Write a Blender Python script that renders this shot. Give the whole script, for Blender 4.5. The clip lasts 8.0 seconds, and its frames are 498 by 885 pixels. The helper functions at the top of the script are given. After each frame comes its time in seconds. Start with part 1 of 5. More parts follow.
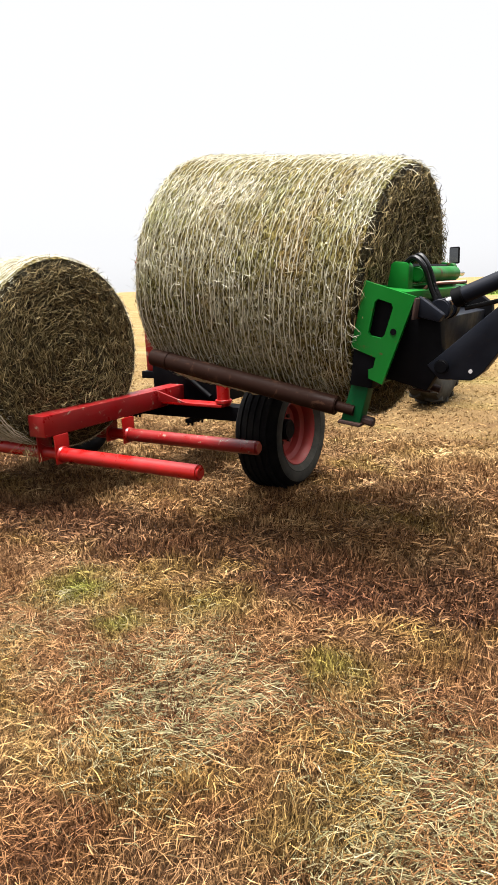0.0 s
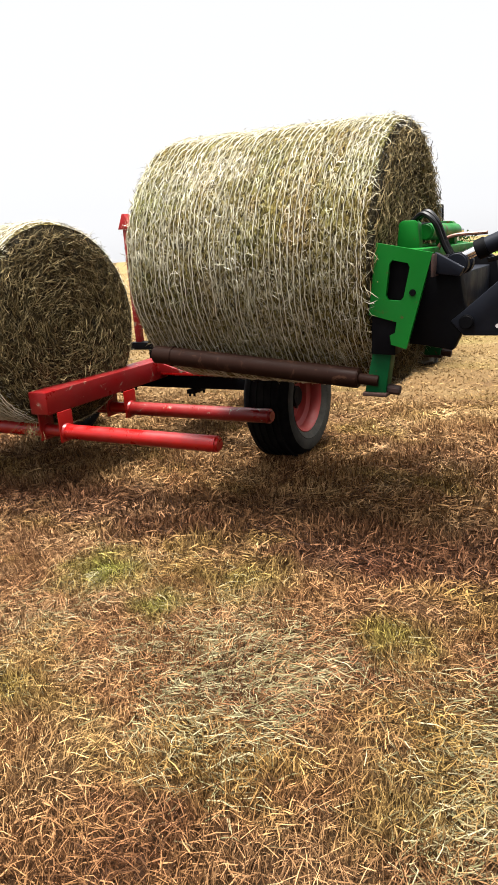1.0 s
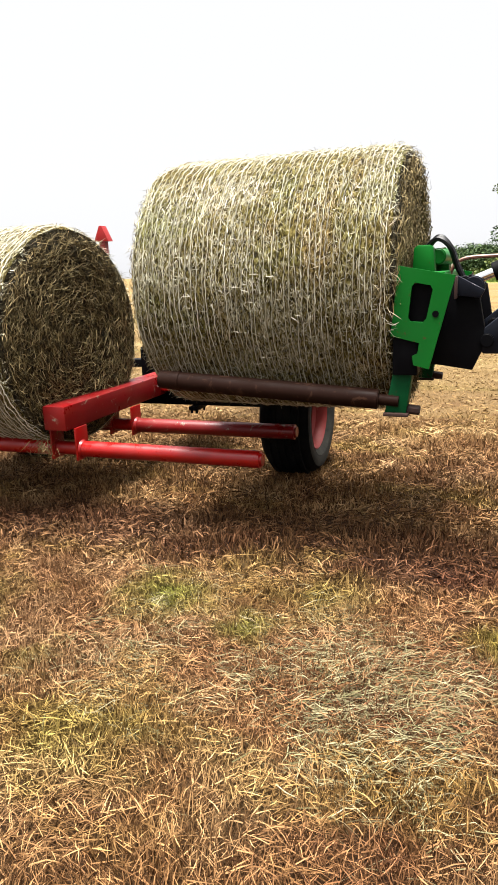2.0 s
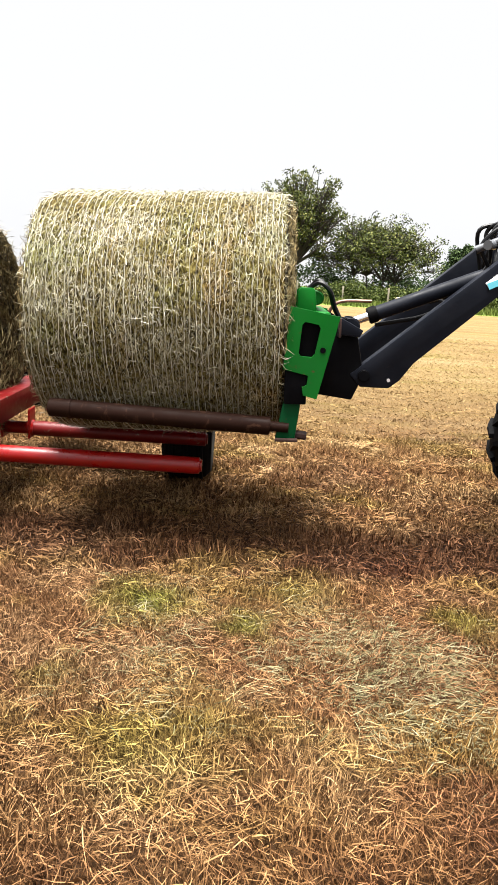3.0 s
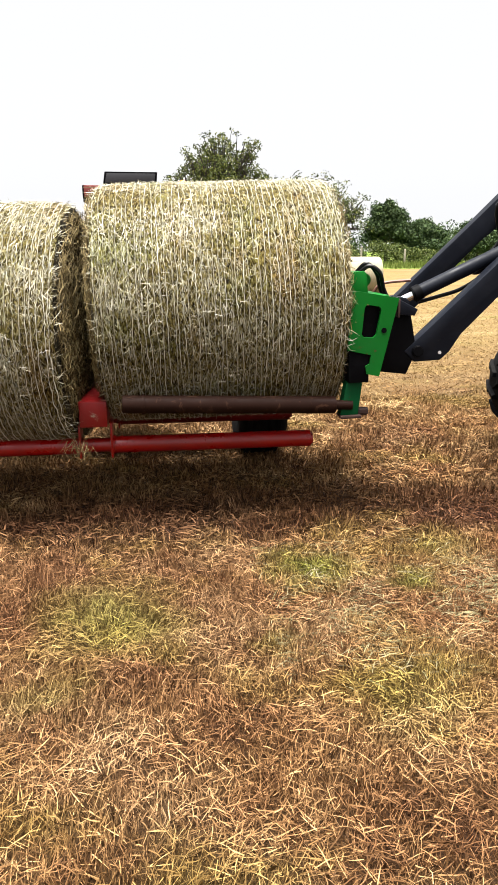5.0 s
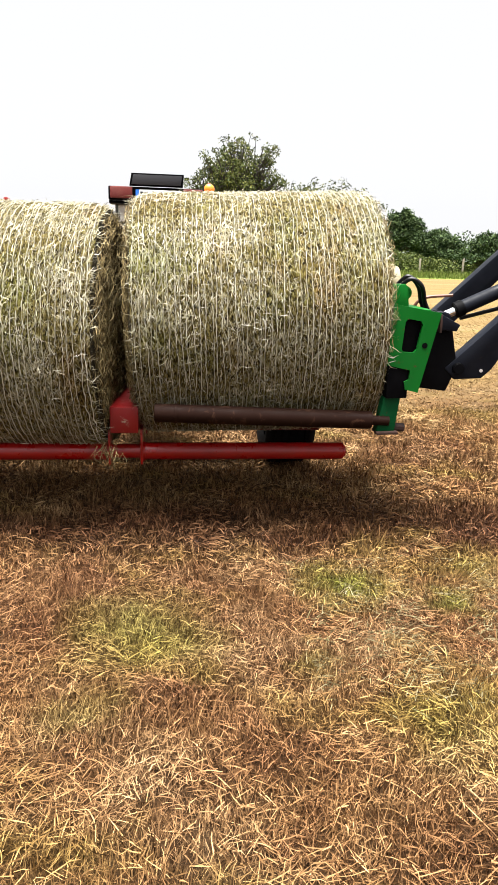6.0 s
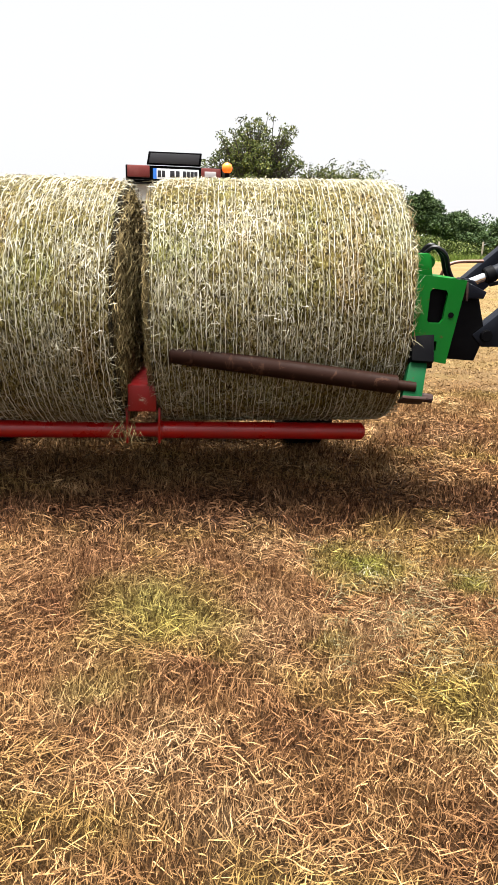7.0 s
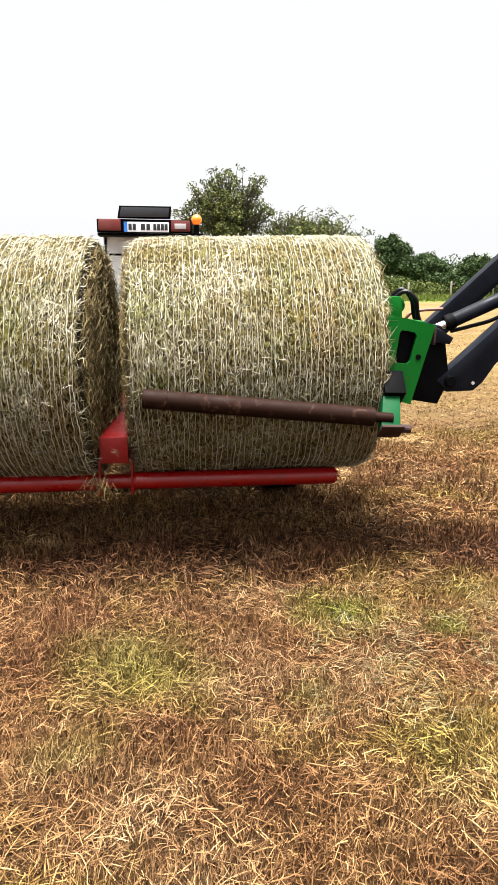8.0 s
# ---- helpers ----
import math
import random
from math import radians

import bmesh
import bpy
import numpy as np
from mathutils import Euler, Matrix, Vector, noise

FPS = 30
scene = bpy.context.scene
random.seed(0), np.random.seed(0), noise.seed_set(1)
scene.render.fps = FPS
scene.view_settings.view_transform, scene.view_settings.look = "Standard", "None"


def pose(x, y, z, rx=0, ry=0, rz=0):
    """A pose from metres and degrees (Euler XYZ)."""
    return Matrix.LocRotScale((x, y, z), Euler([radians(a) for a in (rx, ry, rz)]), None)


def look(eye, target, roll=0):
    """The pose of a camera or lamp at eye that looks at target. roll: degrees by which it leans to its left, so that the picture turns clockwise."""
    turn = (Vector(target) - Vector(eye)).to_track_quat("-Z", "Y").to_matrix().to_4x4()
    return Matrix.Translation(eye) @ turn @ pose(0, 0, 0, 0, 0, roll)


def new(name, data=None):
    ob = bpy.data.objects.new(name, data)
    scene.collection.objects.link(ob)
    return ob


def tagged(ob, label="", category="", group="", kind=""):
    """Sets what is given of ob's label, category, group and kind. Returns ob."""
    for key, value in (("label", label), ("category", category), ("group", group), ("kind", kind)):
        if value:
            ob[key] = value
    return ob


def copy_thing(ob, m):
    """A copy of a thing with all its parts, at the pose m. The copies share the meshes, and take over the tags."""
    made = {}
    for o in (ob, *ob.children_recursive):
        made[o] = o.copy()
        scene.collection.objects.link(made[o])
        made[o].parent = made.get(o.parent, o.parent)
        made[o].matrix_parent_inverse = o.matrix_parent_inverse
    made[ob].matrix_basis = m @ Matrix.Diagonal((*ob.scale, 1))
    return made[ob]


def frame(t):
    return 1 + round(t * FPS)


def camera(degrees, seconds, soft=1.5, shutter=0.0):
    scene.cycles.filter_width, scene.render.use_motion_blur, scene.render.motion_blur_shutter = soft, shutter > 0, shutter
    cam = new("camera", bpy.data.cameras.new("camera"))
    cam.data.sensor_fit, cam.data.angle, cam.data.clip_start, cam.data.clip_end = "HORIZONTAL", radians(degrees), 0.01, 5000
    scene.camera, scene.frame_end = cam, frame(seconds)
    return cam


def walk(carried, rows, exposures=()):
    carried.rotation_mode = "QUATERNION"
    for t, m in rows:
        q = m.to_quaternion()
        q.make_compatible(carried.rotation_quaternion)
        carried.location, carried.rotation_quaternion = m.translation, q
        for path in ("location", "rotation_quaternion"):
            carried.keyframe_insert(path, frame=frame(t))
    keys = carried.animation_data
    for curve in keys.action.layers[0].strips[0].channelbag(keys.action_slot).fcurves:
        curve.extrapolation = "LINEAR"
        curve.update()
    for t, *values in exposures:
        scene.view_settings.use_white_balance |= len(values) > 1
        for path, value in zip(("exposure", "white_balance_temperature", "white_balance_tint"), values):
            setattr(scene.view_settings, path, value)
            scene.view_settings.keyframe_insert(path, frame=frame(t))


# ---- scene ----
cam = camera(40.6, 8.0, 1.0)
PATH = [
    (0, (3.209, -2.622, 1.334), (2.152, -0.986, 0.881), -2.5),
    (0.3, (3.107, -2.586, 1.337), (2.121, -0.901, 0.905), -3.9),
    (0.5, (3.066, -2.587, 1.337), (2.151, -0.86, 0.914), -5.4),
    (0.7, (3.004, -2.633, 1.351), (2.063, -0.926, 0.903), -4.9),
    (1, (2.905, -2.661, 1.311), (1.943, -0.994, 0.767), -4.3),
    (1.2, (2.803, -2.703, 1.282), (1.951, -0.96, 0.797), -2.0),
    (1.3, (2.755, -2.698, 1.264), (1.935, -0.941, 0.777), -2.3),
    (1.5, (2.535, -2.781, 1.239), (1.776, -1.011, 0.7), -2.5),
    (1.7, (2.392, -2.834, 1.267), (1.627, -1.058, 0.758), -1.6),
    (2.8, (1.501, -3.106, 1.283), (1.424, -1.172, 0.783), 0.8),
    (3, (1.289, -3.189, 1.311), (1.337, -1.244, 0.846), 4.0),
    (3.2, (1.161, -3.22, 1.319), (1.222, -1.276, 0.852), 0.5),
    (3.5, (0.982, -3.209, 1.313), (1.024, -1.273, 0.812), 3.1),
    (3.8, (0.834, -3.165, 1.302), (1.016, -1.234, 0.813), -0.6),
    (4, (0.735, -3.142, 1.323), (1.01, -1.219, 0.843), -1.7),
    (4.2, (0.658, -3.159, 1.334), (0.994, -1.241, 0.874), -1.0),
    (4.5, (0.538, -3.214, 1.324), (0.876, -1.309, 0.815), 0.5),
    (4.8, (0.447, -3.266, 1.324), (0.738, -1.384, 0.713), -0.8),
    (5, (0.378, -3.265, 1.342), (0.62, -1.357, 0.793), -0.0),
    (5.2, (0.332, -3.228, 1.352), (0.548, -1.313, 0.815), -0.4),
    (6.3, (0.248, -3.159, 1.352), (0.459, -1.246, 0.808), 2.6),
    (6.5, (0.238, -3.144, 1.33), (0.427, -1.238, 0.756), 2.6),
    (6.8, (0.242, -3.161, 1.327), (0.403, -1.268, 0.703), 2.1),
    (7, (0.249, -3.156, 1.322), (0.427, -1.251, 0.738), 1.9),
    (7.2, (0.248, -3.158, 1.329), (0.45, -1.253, 0.758), 2.2),
    (7.5, (0.261, -3.148, 1.336), (0.49, -1.245, 0.767), 1.7),
    (7.8, (0.273, -3.152, 1.343), (0.519, -1.239, 0.816), 1.6),
    (8, (0.287, -3.166, 1.352), (0.523, -1.234, 0.89), 0.3),
]
walk(cam, [(t, look(eye, target, roll)) for t, eye, target, roll in PATH])

# ---- world, sun, exposure ----
CLOUD = 14.4
world = bpy.data.worlds.new("world")
scene.world = world
world.use_nodes = True
wt = world.node_tree
wt.nodes.clear()
sky = wt.nodes.new("ShaderNodeTexSky")
sky.sky_type, sky.sun_disc = "NISHITA", False
sky.sun_elevation, sky.sun_rotation = radians(83), radians(-157)
sky.air_density, sky.dust_density, sky.ozone_density = 1.0, 1.0, 1.0
hsv = wt.nodes.new("ShaderNodeHueSaturation")
hsv.inputs["Saturation"].default_value = 0.12
bg = wt.nodes.new("ShaderNodeBackground")
bg.inputs["Strength"].default_value = 0.15
wout = wt.nodes.new("ShaderNodeOutputWorld")
wt.links.new(sky.outputs[0], hsv.inputs["Color"])
# a closed white cloud layer over the clear sky
cloud = wt.nodes.new("ShaderNodeMix")
cloud.data_type = "RGBA"
cloud.inputs[0].default_value = 0.88
height = wt.nodes.new("ShaderNodeSeparateXYZ")
where = wt.nodes.new("ShaderNodeTexCoord")
grade = wt.nodes.new("ShaderNodeValToRGB")
grade.color_ramp.elements[0].position, grade.color_ramp.elements[0].color = 0.0, (0.245, 0.246, 0.248, 1)
grade.color_ramp.elements[1].position, grade.color_ramp.elements[1].color = 1.0, (1.5, 1.5, 1.5, 1)
haze = grade.color_ramp.elements.new(0.5)
haze.color = (0.27, 0.271, 0.273, 1)
gain = wt.nodes.new("ShaderNodeMix")
gain.data_type, gain.blend_type = "RGBA", "MULTIPLY"
gain.inputs[0].default_value = 1.0
gain.inputs[7].default_value = (CLOUD, CLOUD, CLOUD * 1.02, 1)
wt.links.new(where.outputs["Generated"], height.inputs[0])
wt.links.new(height.outputs["Z"], grade.inputs["Fac"])
wt.links.new(grade.outputs["Color"], gain.inputs[6])
wt.links.new(gain.outputs[2], cloud.inputs[7])
wt.links.new(hsv.outputs[0], cloud.inputs[6])
wt.links.new(cloud.outputs[2], bg.inputs["Color"])
wt.links.new(bg.outputs[0], wout.inputs[0])

sun_data = bpy.data.lights.new("sun", "SUN")
sun_data.energy, sun_data.angle, sun_data.color = 12.6, radians(34), (1.0, 0.97, 0.92)
sun = new("sun", sun_data)
sun.matrix_world = look((-0.6, -0.7, 8.0), (0, 0, 0))
scene.view_settings.exposure = 0.80


# ---- materials ----
class Nodes:
    def __init__(self, name):
        self.mat = bpy.data.materials.new(name)
        self.mat.use_nodes = True
        self.t = self.mat.node_tree
        self.b = self.t.nodes["Principled BSDF"]

    def n(self, kind, **kw):
        node = self.t.nodes.new(kind)
        for key, value in kw.items():
            node.inputs[key].default_value = value
        return node

    def link(self, a, b):
        self.t.links.new(a, b)

    def coords(self, kind="Object", scale=(1, 1, 1)):
        c = self.n("ShaderNodeTexCoord")
        m = self.n("ShaderNodeMapping")
        m.inputs["Scale"].default_value = scale
        self.link(c.outputs[kind], m.inputs["Vector"])
        return m.outputs[0]

    def noise(self, scale, detail=4.0, rough=0.6, vec=None, distortion=0.0):
        k = self.n("ShaderNodeTexNoise", Scale=scale, Detail=detail, Roughness=rough, Distortion=distortion)
        if vec is not None:
            self.link(vec, k.inputs["Vector"])
        return k.outputs["Fac"]

    def ramp(self, fac, *stops):
        r = self.n("ShaderNodeValToRGB")
        els = r.color_ramp.elements
        while len(els) < len(stops):
            els.new(0.5)
        for e, (p, c) in zip(els, stops):
            e.position, e.color = p, (*c, 1) if len(c) == 3 else c
        self.link(fac, r.inputs["Fac"])
        return r.outputs["Color"]

    def mix(self, fac, a, b, mode="MIX"):
        m = self.n("ShaderNodeMix")
        m.data_type, m.blend_type = "RGBA", mode
        for sock, v in ((m.inputs[0], fac), (m.inputs[6], a), (m.inputs[7], b)):
            if hasattr(v, "is_linked"):
                self.link(v, sock)
            elif isinstance(v, tuple):
                sock.default_value = (*v, 1)
            else:
                sock.default_value = v
        return m.outputs[2]

    def bump(self, height, strength=0.3, distance=0.01):
        b = self.n("ShaderNodeBump", Strength=strength, Distance=distance)
        self.link(height, b.inputs["Height"])
        self.link(b.outputs[0], self.b.inputs["Normal"])

    def done(self, color=None, rough=0.7, metal=0.0, spec=None):
        if color is not None:
            if isinstance(color, tuple):
                self.b.inputs["Base Color"].default_value = (*color, 1)
            else:
                self.link(color, self.b.inputs["Base Color"])
        if hasattr(rough, "is_linked"):
            self.link(rough, self.b.inputs["Roughness"])
        else:
            self.b.inputs["Roughness"].default_value = rough
        self.b.inputs["Metallic"].default_value = metal
        if spec is not None:
            self.b.inputs["Specular IOR Level"].default_value = spec
        return self.mat


def paint(name, col, wear, dust, rough=0.4, wear_at=0.62, scale=9.0, metal=0.0, spec=0.35):
    """Worn machine paint: faded patches, chips down to rust, a film of dust."""
    k = Nodes(name)
    v = k.coords()
    fade = k.ramp(k.noise(scale * 0.4, 3, 0.6, v), (0.3, tuple(c * 0.72 for c in col)), (0.7, col))
    chips = k.ramp(k.noise(scale * 2.2, 9, 0.72, v, 0.6), (wear_at, (0, 0, 0)), (wear_at + 0.035, (1, 1, 1)))
    c = k.mix(chips, fade, wear)
    film = k.ramp(k.noise(scale * 0.9, 8, 0.7, v), (0.45, (0, 0, 0)), (0.85, (0.55, 0.55, 0.55)))
    c = k.mix(film, c, dust)
    k.bump(k.noise(scale * 6, 5, 0.6, v), 0.12, 0.004)
    return k.done(c, k.ramp(k.noise(scale, 5, 0.6, v), (0.3, (rough - 0.12,) * 3), (0.75, (rough + 0.25,) * 3)), metal, spec)


RED = paint("red_paint", (0.24, 0.0015, 0.0012), (0.22, 0.15, 0.12), (0.13, 0.012, 0.009), 0.30, 0.655, spec=0.42)
RED_WORN = paint("worn_red_paint", (0.152, 0.0024, 0.0032), (0.176, 0.128, 0.096), (0.104, 0.016, 0.0112), 0.34, 0.59, 7.0, spec=0.32)
RIM_RED = paint("rim_red_paint", (0.2009, 0.01123, 0.007488), (0.08736, 0.02995, 0.01872), (0.131, 0.05616, 0.03744), 0.5, 0.66)
GREEN = paint("green_paint", (0.0008, 0.088, 0.0075), (0.050, 0.018, 0.008), (0.003, 0.066, 0.010), 0.42, 0.60, 5.0, spec=0.14)
LEG_GREEN = paint("dull_green_paint", (0.0015, 0.052, 0.015), (0.044, 0.018, 0.010), (0.004, 0.046, 0.018), 0.5, 0.60, 6.0, spec=0.08)
NAVY = paint("dark_blue_grey_paint", (0.006, 0.0072, 0.011), (0.022, 0.016, 0.014), (0.013, 0.0135, 0.017), 0.40, 0.66, spec=0.07)
BLACK = paint("black_painted_steel", (0.001872, 0.001872, 0.002496), (0.01248, 0.007488, 0.004992), (0.00624, 0.00624, 0.00624), 0.5, 0.68, spec=0.035)
ROLLER = paint("brown_bare_steel", (0.014, 0.0056, 0.0036), (0.034, 0.016, 0.010), (0.018, 0.0085, 0.0058), 0.55, 0.57, 8.0, 0.0, 0.05)
RUST = paint("rusty_steel", (0.02574, 0.007722, 0.00429), (0.01073, 0.004719, 0.003432), (0.0429, 0.01931, 0.01073), 0.75, 0.55)
WHITE = paint("white_paint", (0.8, 0.8, 0.78), (0.5, 0.48, 0.45), (0.7, 0.68, 0.62), 0.45, 0.72)
DULL_RED = paint("dull_red_plastic", (0.128, 0.0176, 0.0144), (0.096, 0.024, 0.016), (0.16, 0.064, 0.048), 0.4, 0.75)
GREYBOX = paint("grey_paint", (0.08, 0.08, 0.088), (0.048, 0.04, 0.04), (0.104, 0.096, 0.088), 0.5, 0.7)


def make_rubber(name, base, dust, lo, hi):
    k = Nodes(name)
    v = k.coords()
    f = k.ramp(k.noise(7, 8, 0.7, v), (lo, (0, 0, 0)), (hi, (1, 1, 1)))
    k.bump(k.noise(80, 4, 0.6, v), 0.2, 0.003)
    return k.done(k.mix(f, base, dust), 0.8, 0, 0.05)


RUBBER = make_rubber("tyre_rubber", (0.0035, 0.0035, 0.004), (0.014, 0.013, 0.011), 0.45, 0.85)
RUBBER_DUSTY = make_rubber("dusty_tyre_wall", (0.018, 0.018, 0.017), (0.055, 0.05, 0.04), 0.35, 0.8)
HOSE = Nodes("hydraulic_hose").done((0.004, 0.004, 0.0045), 0.4, 0, 0.15)
CHROME = Nodes("chrome_rod").done((0.75, 0.76, 0.78), 0.15, 1.0)
SILVER = paint("dull_silver_paint", (0.10, 0.105, 0.115), (0.06, 0.06, 0.06), (0.09, 0.085, 0.08), 0.4, 0.7, 8.0, 0.2)
BRASS = Nodes("copper_pipe").done((0.10, 0.038, 0.022), 0.5, 0.2)
PLATE_WHITE = Nodes("plate_white").done((0.78, 0.79, 0.80), 0.35)
PLATE_BLACK = Nodes("plate_black").done((0.015, 0.015, 0.018), 0.4)
PLATE_BLUE = Nodes("plate_blue").done((0.02, 0.15, 0.55), 0.4)
CYAN = Nodes("cyan_sticker").done((0.10, 0.42, 0.52), 0.35)
LAMP_GREY = Nodes("lamp_reflector").done((0.35, 0.33, 0.33), 0.25)
MIRROR = Nodes("mirror_glass").done((0.10, 0.105, 0.11), 0.12, 1.0)
kg = Nodes("dark_glass")
kg.b.inputs["Transmission Weight"].default_value = 0.6
GLASS = kg.done((0.05, 0.06, 0.07), 0.06)
kb = Nodes("amber_beacon_glow")
kb.b.inputs["Emission Color"].default_value = (1.0, 0.13, 0.008, 1)
kb.b.inputs["Emission Strength"].default_value = 0.55
AMBER = kb.done((0.6, 0.16, 0.015), 0.25)


def straw(name, tones, lo_green=None, brown=None, at=0.54, rough=0.7, gloss=0.12):
    """Dry stems: each stem takes its own tone; broad patches are greener or browner."""
    k = Nodes(name)
    g = k.n("ShaderNodeNewGeometry")
    tone = k.ramp(g.outputs["Random Per Island"], *[(i / (len(tones) - 1), c) for i, c in enumerate(tones)])
    if lo_green:
        f = k.ramp(k.noise(2.6, 4, 0.6, k.coords()), (at, (0, 0, 0)), (at + 0.16, (0.75, 0.75, 0.75)))
        tone = k.mix(f, tone, lo_green, "MULTIPLY")
    if brown:
        f = k.ramp(k.noise(1.7, 4, 0.6, k.coords("Object", (2.6, 1.1, 1.1))), (at, (0, 0, 0)), (at + 0.14, (0.8, 0.8, 0.8)))
        tone = k.mix(f, tone, brown, "MULTIPLY")
    return k.done(tone, rough, 0, gloss)


def hay_body():
    """Packed stems seen between the net strands, the shade in the pits painted near-black."""
    k = Nodes("packed_hay")
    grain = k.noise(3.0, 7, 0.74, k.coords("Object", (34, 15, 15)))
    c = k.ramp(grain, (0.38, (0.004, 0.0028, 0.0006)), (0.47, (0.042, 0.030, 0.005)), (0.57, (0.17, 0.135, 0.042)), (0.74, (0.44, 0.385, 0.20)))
    c = k.mix(k.ramp(k.noise(3.0, 4, 0.6, k.coords()), (0.48, (0, 0, 0)), (0.66, (0.6, 0.6, 0.6))), c, (0.72, 0.95, 0.42), "MULTIPLY")
    c = k.mix(k.ramp(k.noise(1.7, 4, 0.6, k.coords("Object", (2.6, 1.1, 1.1))), (0.54, (0, 0, 0)), (0.68, (0.7, 0.7, 0.7))), c, (0.95, 0.68, 0.40), "MULTIPLY")
    k.bump(grain, 1.0, 0.03)
    return k.done(c, 0.9, 0, 0.1)


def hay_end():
    # the shade on the ends is put into darker hay than the round side
    k = Nodes("packed_hay_end_shaded")
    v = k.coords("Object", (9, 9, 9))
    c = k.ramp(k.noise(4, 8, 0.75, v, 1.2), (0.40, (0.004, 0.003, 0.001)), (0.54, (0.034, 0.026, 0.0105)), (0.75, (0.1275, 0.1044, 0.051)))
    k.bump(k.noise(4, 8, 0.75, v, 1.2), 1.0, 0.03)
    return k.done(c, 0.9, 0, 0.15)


HAY, HAY_END = hay_body(), hay_end()
STRAW = straw("bale_stems", [(0.016, 0.012, 0.002), (0.41, 0.375, 0.24), (0.11, 0.09, 0.02), (0.66, 0.63, 0.50), (0.030, 0.023, 0.004), (0.52, 0.485, 0.34), (0.19, 0.164, 0.055)], (0.80, 0.95, 0.48), (1.0, 0.76, 0.50), rough=0.5, gloss=0.65)
# end stems are toned down to carry the shade on the bale ends
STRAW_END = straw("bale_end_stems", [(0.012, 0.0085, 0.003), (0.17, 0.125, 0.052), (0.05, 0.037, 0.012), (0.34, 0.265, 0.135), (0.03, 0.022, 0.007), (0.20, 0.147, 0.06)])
NET = straw("net_wrap", [(0.32, 0.29, 0.19), (0.62, 0.59, 0.48), (0.46, 0.43, 0.325)], rough=0.45, gloss=0.5)
FAR_HAY = Nodes("far_bale_hay")
FAR_HAY = FAR_HAY.done(FAR_HAY.ramp(FAR_HAY.noise(5, 6, 0.7, FAR_HAY.coords("Object", (6, 1, 1))), (0.3, (0.1485, 0.1296, 0.075)), (0.7, (0.2393, 0.2147, 0.1425))), 0.85)

# green tufts in the stubble: x, y, radius, strength
TUFTS = ((0.98, -0.66, 0.20, 0.8), (1.36, -0.80, 0.13, 0.65), (2.30, -0.70, 0.15, 0.5), (0.15, -0.97, 0.30, 0.5), (0.0, -1.42, 0.13, 0.3), (1.6, -0.5, 0.22, 0.4), (0.75, -1.22, 0.10, 0.35), (2.6, -1.3, 0.22, 0.3), (1.15, -1.5, 0.25, 0.3))


